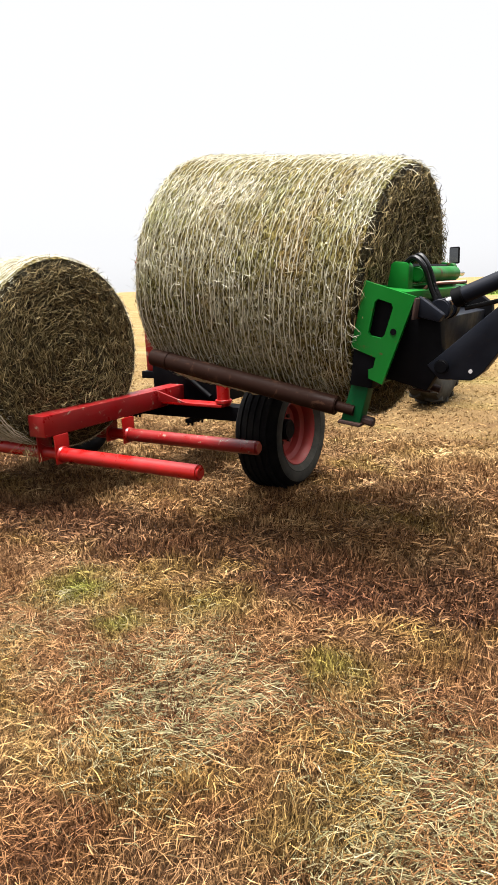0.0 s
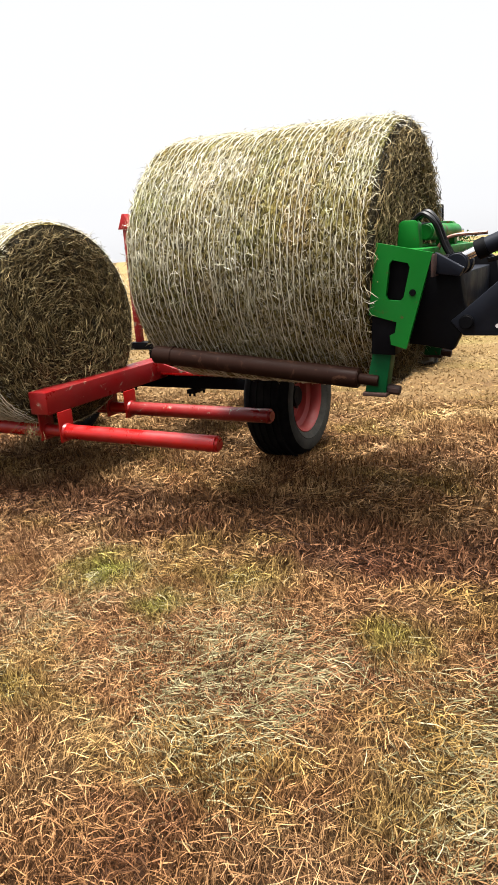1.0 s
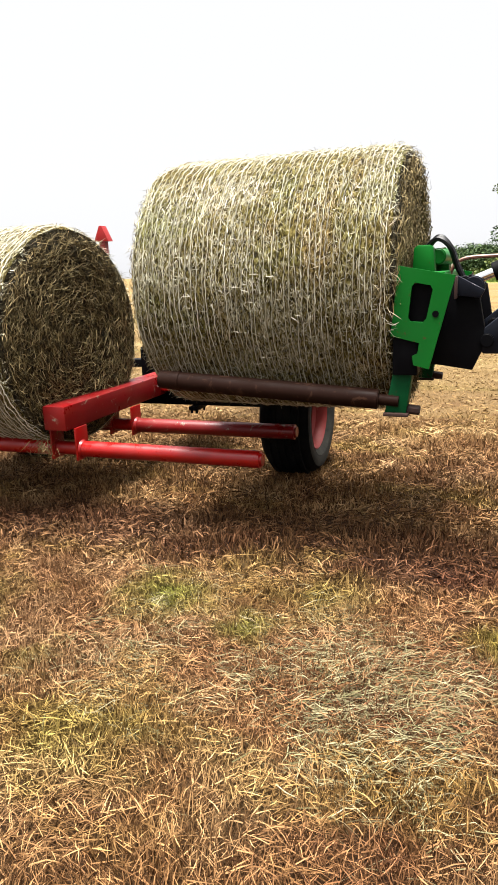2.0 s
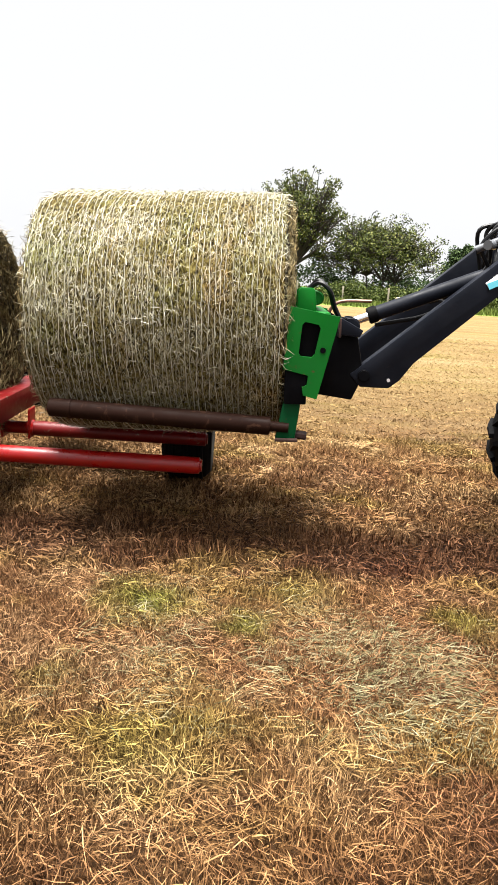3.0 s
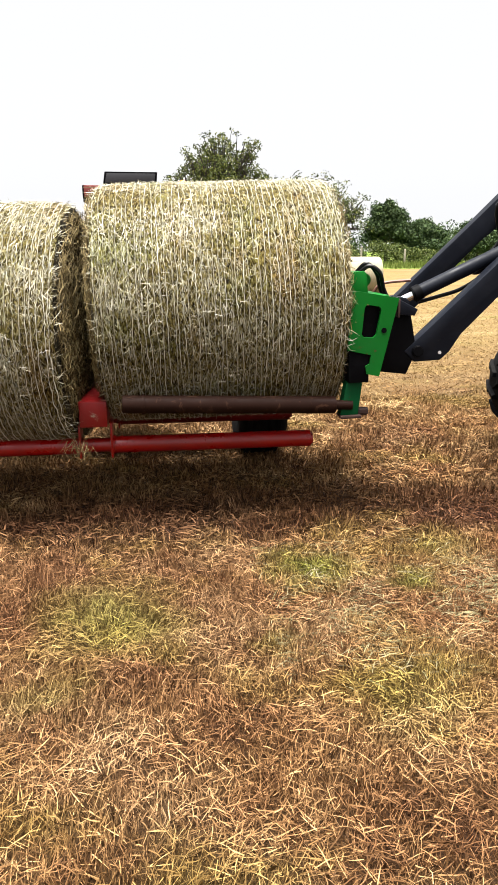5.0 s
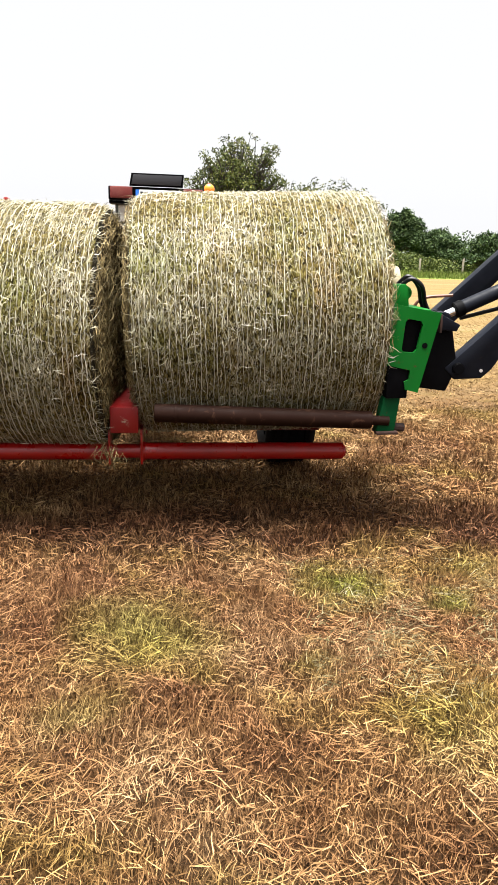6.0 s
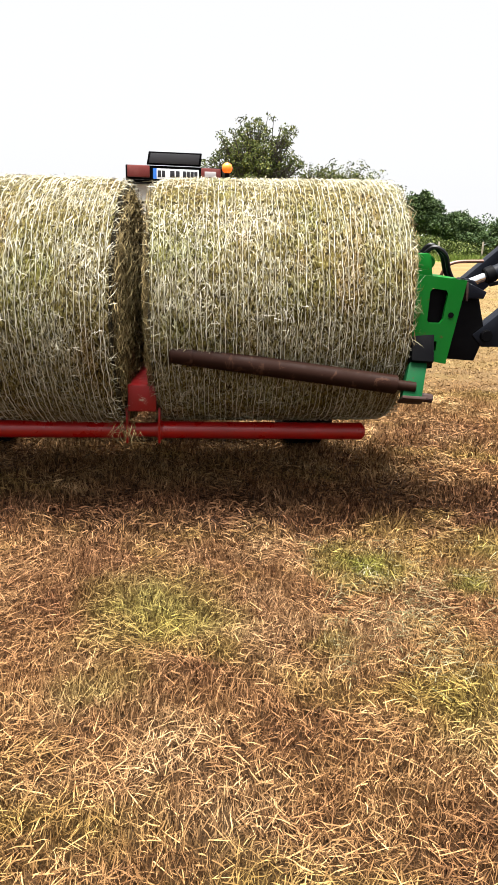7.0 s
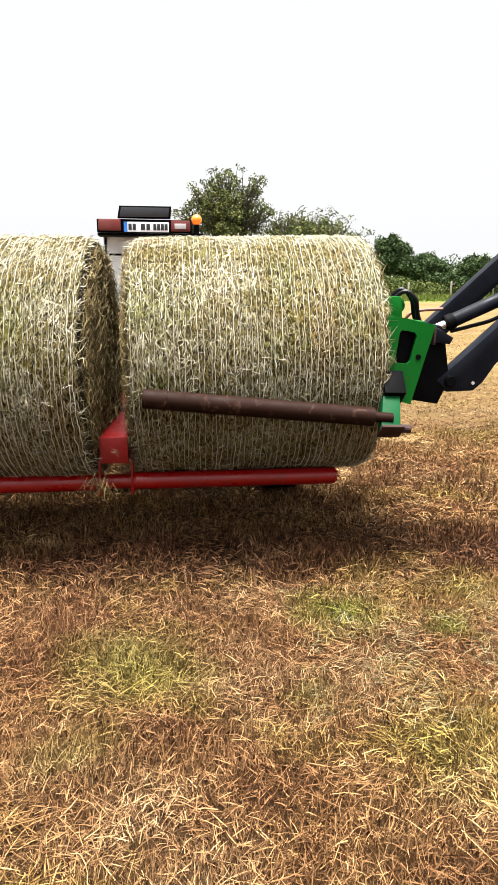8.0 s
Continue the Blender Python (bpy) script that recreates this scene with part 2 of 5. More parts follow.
def field_color(k, per_blade):
    """Colour of the mown field by place: tan stubble, a worn reddish strip with shade painted in, yellow-green tufts.
    """
    v = k.coords("Object")
    big = k.noise(0.55, 3, 0.55, v)
    mid = k.noise(2.3, 5, 0.65, v)
    dry = k.ramp(mid, (0.30, (0.105, 0.04988, 0.02054)), (0.48, (0.1748, 0.1004, 0.03988)), (0.66, (0.2446, 0.1642, 0.07561)))
    red = k.mix(k.ramp(big, (0.42, (0, 0, 0)), (0.62, (0.4241, 0.5058, 0.6456))), dry, (0.0893, 0.04295, 0.02252))
    olive = k.ramp(k.noise(1.1, 4, 0.6, k.coords("Object", (1, 1.6, 1))), (0.52, (0, 0, 0)), (0.66, (0.7, 0.7, 0.7)))
    c = k.mix(olive, red, (0.1562, 0.1098, 0.02915))
    # a worn reddish strip, its colour also holding the shade under trailer and bales
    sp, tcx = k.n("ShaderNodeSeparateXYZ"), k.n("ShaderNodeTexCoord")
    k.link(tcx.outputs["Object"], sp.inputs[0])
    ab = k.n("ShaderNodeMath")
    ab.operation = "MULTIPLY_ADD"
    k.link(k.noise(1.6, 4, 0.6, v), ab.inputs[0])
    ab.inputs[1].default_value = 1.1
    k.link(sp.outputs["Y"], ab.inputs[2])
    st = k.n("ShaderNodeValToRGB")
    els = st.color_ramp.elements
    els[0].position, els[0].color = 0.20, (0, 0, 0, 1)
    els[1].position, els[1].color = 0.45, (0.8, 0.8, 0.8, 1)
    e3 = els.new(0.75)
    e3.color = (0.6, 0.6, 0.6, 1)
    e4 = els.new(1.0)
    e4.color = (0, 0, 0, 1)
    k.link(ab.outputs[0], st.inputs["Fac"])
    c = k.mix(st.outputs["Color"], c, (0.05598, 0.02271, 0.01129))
    for x, y, r, strength in TUFTS:
        c2 = k.n("ShaderNodeTexCoord")
        d = k.n("ShaderNodeVectorMath")
        d.operation = "DISTANCE"
        wob = k.n("ShaderNodeVectorMath")
        wob.operation = "MULTIPLY_ADD"
        nz = k.n("ShaderNodeTexNoise", Scale=7.0, Detail=3.0)
        k.link(c2.outputs["Object"], nz.inputs["Vector"])
        k.link(nz.outputs["Color"], wob.inputs[0])
        wob.inputs[1].default_value = (0.35, 0.35, 0.0)
        k.link(c2.outputs["Object"], wob.inputs[2])
        k.link(wob.outputs[0], d.inputs[0])
        d.inputs[1].default_value = (x + 0.17, y + 0.17, 0.03)
        m = k.n("ShaderNodeMapRange")
        k.link(d.outputs["Value"], m.inputs["Value"])
        m.inputs["From Min"].default_value, m.inputs["From Max"].default_value = r * 1.25, r * 0.3
        m.inputs["To Max"].default_value = strength
        c = k.mix(m.outputs[0], c, (0.105, 0.120, 0.020))
    # the stubble is browner and shorter east of the tufts
    east, north = k.n("ShaderNodeMapRange"), k.n("ShaderNodeMapRange")
    drift = k.n("ShaderNodeMath")
    drift.operation = "MULTIPLY_ADD"
    k.link(k.noise(1.3, 3, 0.6, v), drift.inputs[0])
    drift.inputs[1].default_value = 1.6
    k.link(sp.outputs["X"], drift.inputs[2])
    k.link(drift.outputs[0], east.inputs["Value"])
    east.inputs["From Min"].default_value, east.inputs["From Max"].default_value = 1.7, 3.1
    k.link(sp.outputs["Y"], north.inputs["Value"])
    north.inputs["From Min"].default_value, north.inputs["From Max"].default_value = 0.6, -0.6
    north.inputs["To Max"].default_value = 0.9
    both = k.n("ShaderNodeMath")
    both.operation = "MULTIPLY"
    k.link(east.outputs[0], both.inputs[0])
    k.link(north.outputs[0], both.inputs[1])
    c = k.mix(both.outputs[0], c, (0.83, 0.77, 0.74), "MULTIPLY")
    # far away the swathes lie in long pale bands
    bands = k.noise(0.35, 6, 0.65, k.coords("Object", (0.25, 2.2, 1)))
    far = k.ramp(bands, (0.3, (0.165, 0.104, 0.040)), (0.52, (0.24, 0.166, 0.068)), (0.72, (0.31, 0.236, 0.118)))
    far = k.mix(k.ramp(k.noise(0.9, 4, 0.6, k.coords("Object", (0.5, 1.4, 1))), (0.54, (0, 0, 0)), (0.66, (0.6, 0.6, 0.6))), far, (0.185, 0.158, 0.036))
    sep = k.n("ShaderNodeSeparateXYZ")
    tc = k.n("ShaderNodeTexCoord")
    k.link(tc.outputs["Object"], sep.inputs[0])
    m = k.n("ShaderNodeMapRange")
    k.link(sep.outputs["Y"], m.inputs["Value"])
    m.inputs["From Min"].default_value, m.inputs["From Max"].default_value = 2.0, 7.0
    c = k.mix(m.outputs[0], c, far)
    if per_blade:
        g = k.n("ShaderNodeNewGeometry")
        fade = k.n("ShaderNodeMapRange")
        k.link(sep.outputs["Y"], fade.inputs["Value"])
        fade.inputs["From Min"].default_value, fade.inputs["From Max"].default_value = 0.8, 3.5
        fade.inputs["To Min"].default_value, fade.inputs["To Max"].default_value = 1.0, 0.22
        c = k.mix(fade.outputs[0], c, k.ramp(g.outputs["Random Per Island"], (0.0, (0.20, 0.15, 0.12)), (0.32, (0.68, 0.58, 0.50)), (0.65, (1.42, 1.33, 1.30)), (1.0, (2.45, 2.40, 2.55))), "MULTIPLY")
    c = k.mix(1.0, c, (0.85, 0.855, 0.87), "MULTIPLY")
    return c


def make_ground():
    k = Nodes("mown_field")
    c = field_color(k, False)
    v = k.coords()
    fine = k.noise(55, 8, 0.75, v)
    sep = k.n("ShaderNodeSeparateXYZ")
    tc = k.n("ShaderNodeTexCoord")
    k.link(tc.outputs["Object"], sep.inputs[0])
    # the stubble lies flatter and closer far off, with less bare soil between
    thin = k.n("ShaderNodeMapRange")
    k.link(sep.outputs["Y"], thin.inputs["Value"])
    thin.inputs["From Min"].default_value, thin.inputs["From Max"].default_value = 1.5, 3.2
    thin.inputs["To Min"].default_value, thin.inputs["To Max"].default_value = 0.85, 0.5
    c = k.mix(thin.outputs[0], c, k.ramp(fine, (0.36, (0.09, 0.065, 0.05)), (0.54, (0.32, 0.26, 0.23)), (0.72, (0.95, 0.9, 0.8))), "MULTIPLY")
    h = k.n("ShaderNodeMapRange")
    k.link(sep.outputs["Y"], h.inputs["Value"])
    h.inputs["From Min"].default_value, h.inputs["From Max"].default_value = 46.0, 48.0
    grass = k.ramp(k.noise(0.9, 6, 0.7, v), (0.3, (0.044, 0.08, 0.0096)), (0.7, (0.152, 0.192, 0.036)))
    edge = k.n("ShaderNodeMapRange")
    k.link(sep.outputs["X"], edge.inputs["Value"])
    edge.inputs["From Min"].default_value, edge.inputs["From Max"].default_value = -16.0, -10.0
    uncut = k.n("ShaderNodeMath")
    uncut.operation = "MULTIPLY"
    k.link(h.outputs[0], uncut.inputs[0])
    k.link(edge.outputs[0], uncut.inputs[1])
    c = k.mix(uncut.outputs[0], c, grass)
    k.bump(fine, 1.0, 0.03)
    return k.done(c, 0.95, 0, 0.1)


GROUND = make_ground()
kk = Nodes("stubble_blades")
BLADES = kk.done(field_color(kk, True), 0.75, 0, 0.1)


def leafy(name, a, b, c):
    k = Nodes(name)
    g = k.n("ShaderNodeNewGeometry")
    col = k.ramp(g.outputs["Random Per Island"], (0.0, a), (0.55, b), (1.0, c))
    k.b.inputs["Transmission Weight"].default_value = 0.0
    return k.done(col, 0.65, 0, 0.12)


LEAF_LIGHT = leafy("light_leaves", (0.01904, 0.02816, 0.00728), (0.0544, 0.06912, 0.0156), (0.1496, 0.1536, 0.04368))
LEAF_DARK = leafy("dark_leaves", (0.013, 0.026, 0.009), (0.032, 0.056, 0.018), (0.070, 0.100, 0.033))
HEDGE_GREEN = leafy("hedge_leaves", (0.022, 0.034, 0.008), (0.055, 0.074, 0.015), (0.110, 0.125, 0.034))
kbk = Nodes("bark")
BARK = kbk.done(kbk.ramp(kbk.noise(6, 6, 0.7, kbk.coords("Object", (3, 3, 0.6))), (0.3, (0.018, 0.014, 0.011)), (0.7, (0.06, 0.05, 0.042))), 0.9)


# ---- mesh helpers ----
def mesh_object(name, bm, material, smooth=False):
    me = bpy.data.meshes.new(name)
    bmesh.ops.recalc_face_normals(bm, faces=bm.faces)
    bm.to_mesh(me)
    bm.free()
    me.materials.append(material)
    if smooth:
        me.shade_smooth()
        me.set_sharp_from_angle(angle=radians(40))
    return new(name, me)


def part(name, bm, material, parent, label="", smooth=True):
    ob = mesh_object(name, bm, material, smooth)
    ob.parent = parent
    if label:
        ob["label"] = label
    return ob


def thing(name, label, category, m=None, group="", kind=""):
    ob = new(name)
    ob.empty_display_size = 0.2
    if m is not None:
        ob.matrix_world = m
    return tagged(ob, label, category, group, kind)


def bevel(bm, w, seg=2):
    edges = [e for e in bm.edges if e.is_manifold and e.calc_face_angle(0) > radians(30)]
    bmesh.ops.bevel(bm, geom=edges, offset=w, segments=seg, affect="EDGES", profile=0.6)
    return bm


def box(x0, x1, y0, y1, z0, z1, w=0.006, into=None):
    bm = bmesh.new()
    bmesh.ops.create_cube(bm, size=1)
    for v in bm.verts:
        v.co = Vector(((x0 + x1) / 2 + v.co.x * (x1 - x0), (y0 + y1) / 2 + v.co.y * (y1 - y0), (z0 + z1) / 2 + v.co.z * (z1 - z0)))
    if w:
        bevel(bm, w)
    return merge(into, bm)


def merge(into, bm):
    if into is None:
        return bm
    me = bpy.data.meshes.new("tmp")
    bm.to_mesh(me)
    bm.free()
    into.from_mesh(me)
    bpy.data.meshes.remove(me)
    return into


def rod(a, b, r, r2=None, seg=20, w=0.0, into=None):
    """A round bar from a to b, its ends bevelled by w."""
    a, b = Vector(a), Vector(b)
    d = b - a
    q = d.to_track_quat("Z", "Y").to_matrix().to_4x4()
    r2 = r if r2 is None else r2
    bm = bmesh.new()
    bmesh.ops.create_cone(bm, cap_ends=True, segments=seg, radius1=r, radius2=r2, depth=d.length, matrix=Matrix.Translation((a + b) / 2) @ q)
    if w:
        bmesh.ops.bevel(bm, geom=[e for e in bm.edges if e.calc_face_angle(0) > radians(50)], offset=w, segments=3, affect="EDGES")
    return merge(into, bm)


def prism(points, y0, y1, w=0.004, into=None):
    """A plate: an outline in x and z, from y0 to y1."""
    bm = bmesh.new()
    f = bm.faces.new([bm.verts.new((x, y0, z)) for x, z in points])
    ext = bmesh.ops.extrude_face_region(bm, geom=[f])
    bmesh.ops.translate(bm, verts=[g for g in ext["geom"] if isinstance(g, bmesh.types.BMVert)], vec=(0, y1 - y0, 0))
    bmesh.ops.recalc_face_normals(bm, faces=bm.faces)
    if w:
        bevel(bm, w)
    return merge(into, bm)


def hose(points, r, seg=8, steps=8, into=None):
    """A bent round hose through points (Catmull-Rom)."""
    p = [Vector(q) for q in points]
    p = [p[0] * 2 - p[1]] + p + [p[-1] * 2 - p[-2]]
    line = []
    for i in range(1, len(p) - 2):
        for s in range(steps):
            u = s / steps
            line.append(0.5 * (2 * p[i] + (p[i + 1] - p[i - 1]) * u + (2 * p[i - 1] - 5 * p[i] + 4 * p[i + 1] - p[i + 2]) * u * u + (3 * p[i] - p[i - 1] - 3 * p[i + 1] + p[i + 2]) * u ** 3))
    line.append(p[-2])
    bm = bmesh.new()
    rings = []
    for i, c in enumerate(line):
        d = (line[min(i + 1, len(line) - 1)] - line[max(i - 1, 0)]).normalized()
        side = d.cross(Vector((0.13, 0.31, 0.94))).normalized()
        up = side.cross(d)
        rings.append([bm.verts.new(c + r * (math.cos(a) * side + math.sin(a) * up)) for a in np.linspace(0, 2 * math.pi, seg, endpoint=False)])
    for a, b in zip(rings, rings[1:]):
        for i in range(seg):
            bm.faces.new((a[i], a[(i + 1) % seg], b[(i + 1) % seg], b[i]))
    bm.faces.new(rings[0])
    bm.faces.new(rings[-1][::-1])
    return merge(into, bm)


def lathe(profile, axis_y=True, seg=48, into=None):
    """A ring turned round the y axis: profile of (y, radius)."""
    bm = bmesh.new()
    rings = []
    for a in np.linspace(0, 2 * math.pi, seg, endpoint=False):
        rings.append([bm.verts.new((r * math.cos(a), y, r * math.sin(a))) for y, r in profile])
    k = len(profile)
    for i in range(seg):
        a, b = rings[i], rings[(i + 1) % seg]
        for j in range(k - 1):
            bm.faces.new((a[j], a[j + 1], b[j + 1], b[j]))
    return merge(into, bm)


def blades_mesh(name, roots, tips, widths, bend=None, material=None):
    """Many thin blades in one mesh, each two triangles from root over a bent middle to the tip."""
    n = len(roots)
    d = tips - roots
    side = np.cross(d, np.random.normal(size=(n, 3)))
    side /= np.linalg.norm(side, axis=1)[:, None] + 1e-9
    mid = (roots + tips) / 2 + (0 if bend is None else bend)
    w = widths[:, None]
    co = np.stack([roots - side * w * 0.5, roots + side * w * 0.5, mid - side * w * 0.45, mid + side * w * 0.45, tips], 1).reshape(-1, 3)
    base = (np.arange(n) * 5)[:, None]
    tri = (base + np.array([[0, 1, 3, 0, 3, 2, 2, 3, 4]])).reshape(-1)
    me = bpy.data.meshes.new(name)
    me.vertices.add(len(co))
    me.vertices.foreach_set("co", co.ravel())
    nt = n * 3
    me.loops.add(nt * 3)
    me.loops.foreach_set("vertex_index", tri)
    me.polygons.add(nt)
    me.polygons.foreach_set("loop_start", np.arange(nt) * 3)
    me.update(calc_edges=True)
    me.materials.append(material)
    return me


# ---- ground ----
def build_ground():
    bm = bmesh.new()
    xs = [-600, -120, -40, -12, -6, -3, 0, 3, 6, 12, 24, 60, 160, 700]
    ys = [-300, -40, -10, -4, -2, 0, 2, 4, 8, 14, 24, 40, 60, 90, 200, 900]
    grid = [[bm.verts.new((x, y, 0.0)) for y in ys] for x in xs]
    for i in range(len(xs) - 1):
        for j in range(len(ys) - 1):
            bm.faces.new((grid[i][j], grid[i + 1][j], grid[i + 1][j + 1], grid[i][j + 1]))
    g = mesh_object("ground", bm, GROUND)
    tagged(g, "mown hay field of dry tan stubble", "ground", kind="structure")


def scatter(n, x0, x1, y0, y1):
    p = np.random.uniform((x0, y0), (x1, y1), (n, 2))
    return np.c_[p, np.zeros(n)]


def build_stubble():
    rng = np.random
    # count, x and y range, height, width: close and fine where the walk passes, coarser outwards
    sets = ((275000, -1.7, 4.0, -2.3, -0.4, 0.037, 0.0023), (165000, -2.8, 4.9, -0.4, 2.6, 0.042, 0.0049), (105000, -5, 11, 2.3, 18.0, 0.020, 0.0074), (30000, -6.0, 9.0, -6.5, -2.3, 0.04, 0.011), (14000, -6.0, -1.7, -2.3, -0.4, 0.04, 0.010), (15000, 4.0, 9.0, -2.3, -0.4, 0.04, 0.010), (12000, -7.0, -2.8, -0.4, 2.6, 0.04, 0.010), (15000, 4.9, 11.0, -0.4, 2.6, 0.04, 0.010))
    roots, tips, widths, bends = [], [], [], []
    for n, x0, x1, y0, y1, h, w in sets:
        r = scatter(n, x0, x1, y0, y1)
        # the patches run into one another
        r[:, :2] += rng.normal(0, 0.22, (n, 2)) * (rng.uniform(size=n) < 0.7)[:, None]
        if y0 > 2:
            r[:, 1] = np.maximum(r[:, 1], y0)
        if y0 > 2:
            r[:, 1] = y0 + (y1 - y0) * ((r[:, 1] - y0) / (y1 - y0)) ** 2.0
        clump = np.array([noise.noise((x * 3.1, y * 3.1, 0.0)) for x, y, _ in r])
        fine = np.array([noise.noise((x * 11.0, y * 11.0, 4.0)) for x, y, _ in r])
        lie = rng.uniform(0, 1, n) < 0.34 + 0.22 * (clump < -0.1)
        tall = h * rng.uniform(0.45, 1.35, n) * (1 + 0.9 * clump + 0.4 * fine)
        if y0 > 2:
            tall *= np.clip(1.15 - (r[:, 1] - y0) / (y1 - y0), 0.15, 1)
        flow = np.array([noise.noise((x * 1.5, y * 1.5, 9.0)) for x, y, _ in r])
        ang = 0.6 + 9.0 * flow + rng.normal(0, 1.7, n)
        lean = np.where(lie, rng.uniform(0.022, 0.075, n) * np.where(rng.uniform(size=n) < 0.012, 2.4, 1), tall * rng.uniform(0.1, 0.7, n))
        up = np.where(lie, rng.uniform(0.001, 0.022, n), np.maximum(tall, 0.008))
        r[:, 2] = np.where(lie, rng.uniform(0.002, 0.03, n), 0.0)
        tip = r + np.c_[lean * np.cos(ang), lean * np.sin(ang), up]
        roots.append(r), tips.append(tip)
        widths.append(w * rng.uniform(0.6, 1.5, n))
        b = np.zeros((n, 3))
        b[:, 2] = np.where(lie, rng.uniform(0, 0.006, n), 0.12 * up)
        b[:, :2] = rng.normal(0, 0.003, (n, 2))
        bends.append(b)
    # taller green blades in the tufts
    for x, y, rad, strength in TUFTS:
        n = int(6500 * rad * strength)
        a, q = rng.uniform(0, 2 * math.pi, n), rad * 1.2 * np.sqrt(rng.uniform(0, 1, n))
        r = np.c_[x + q * np.cos(a), y + q * np.sin(a), np.zeros(n)]
        h = rng.uniform(0.02, 0.06, n)
        l = h * rng.uniform(0.1, 0.7, n)
        a2 = rng.uniform(0, 2 * math.pi, n)
        roots.append(r), tips.append(r + np.c_[l * np.cos(a2), l * np.sin(a2), h])
        widths.append(rng.uniform(0.002, 0.0045, n))
        bends.append(np.c_[np.zeros((n, 2)), h * 0.2])
    me = blades_mesh("stubble", np.concatenate(roots), np.concatenate(tips), np.concatenate(widths), np.concatenate(bends), BLADES)
    tagged(new("stubble", me), "short dry cut grass stubble with loose stems and green tufts", "stubble", kind="stuff")


def build_loose_hay():
    """Loose mown stems left in a swath, lying mostly one way."""
    rng = np.random
    n = 50000
    r = scatter(n, 0.7, 7.5, -1.40, -0.66)
    r[:, 1] += 0.10 * np.sin(r[:, 0] * 1.7) - 0.06 * (r[:, 0] - 1.0) + rng.normal(0, 0.12, n)
    keep = np.array([noise.noise((x * 1.9, y * 2.6, 7.0)) + 0.5 * noise.noise((x * 6, y * 6, 2.0)) + rng.normal(0, 0.3) + 0.18 * min(x - 1.6, 1.2) for x, y, _ in r]) > 0.12
    r = r[keep]
    n = len(r)
    r[:, 2] = rng.uniform(0.012, 0.034, n)
    a = rng.normal(0.15, 0.75, n)
    ln = rng.uniform(0.025, 0.10, n)
    tip = r + np.c_[ln * np.cos(a), ln * np.sin(a), rng.normal(0, 0.006, n)]
    tip[:, 2] = np.maximum(tip[:, 2], 0.006)
    bow = np.c_[rng.normal(0, 0.006, n), rng.normal(0, 0.010, n), rng.uniform(0, 0.010, n)]
    me = blades_mesh("loose_hay", r, tip, rng.uniform(0.0016, 0.0034, n), bow, LOOSE)
    tagged(new("loose_hay", me), "wisps of pale loose hay left on the stubble", "hay", kind="stuff")
    n = 80
    r = np.c_[rng.normal(-0.05, 0.03, n), rng.normal(-0.02, 0.03, n), rng.uniform(0.40, 0.48, n)]
    tip = r + np.c_[rng.normal(0, 0.03, n), rng.normal(-0.02, 0.03, n), -rng.uniform(0.02, 0.08, n)]
    me = blades_mesh("hay_wisp", r, tip, rng.uniform(0.0016, 0.003, n), rng.normal(0, 0.012, (n, 3)), STRAW_END)
    tagged(new("hay_wisp", me), "wisp of straw caught on the prong bracket", "straw", kind="stuff")


LOOSE = straw("loose_stems_tone", [(0.024, 0.019, 0.008), (0.15, 0.118, 0.060), (0.07, 0.066, 0.026), (0.20, 0.165, 0.092), (0.10, 0.094, 0.042), (0.25, 0.21, 0.125)])


# ---- bales ----
BALE_L, BALE_R = 1.166, 0.607


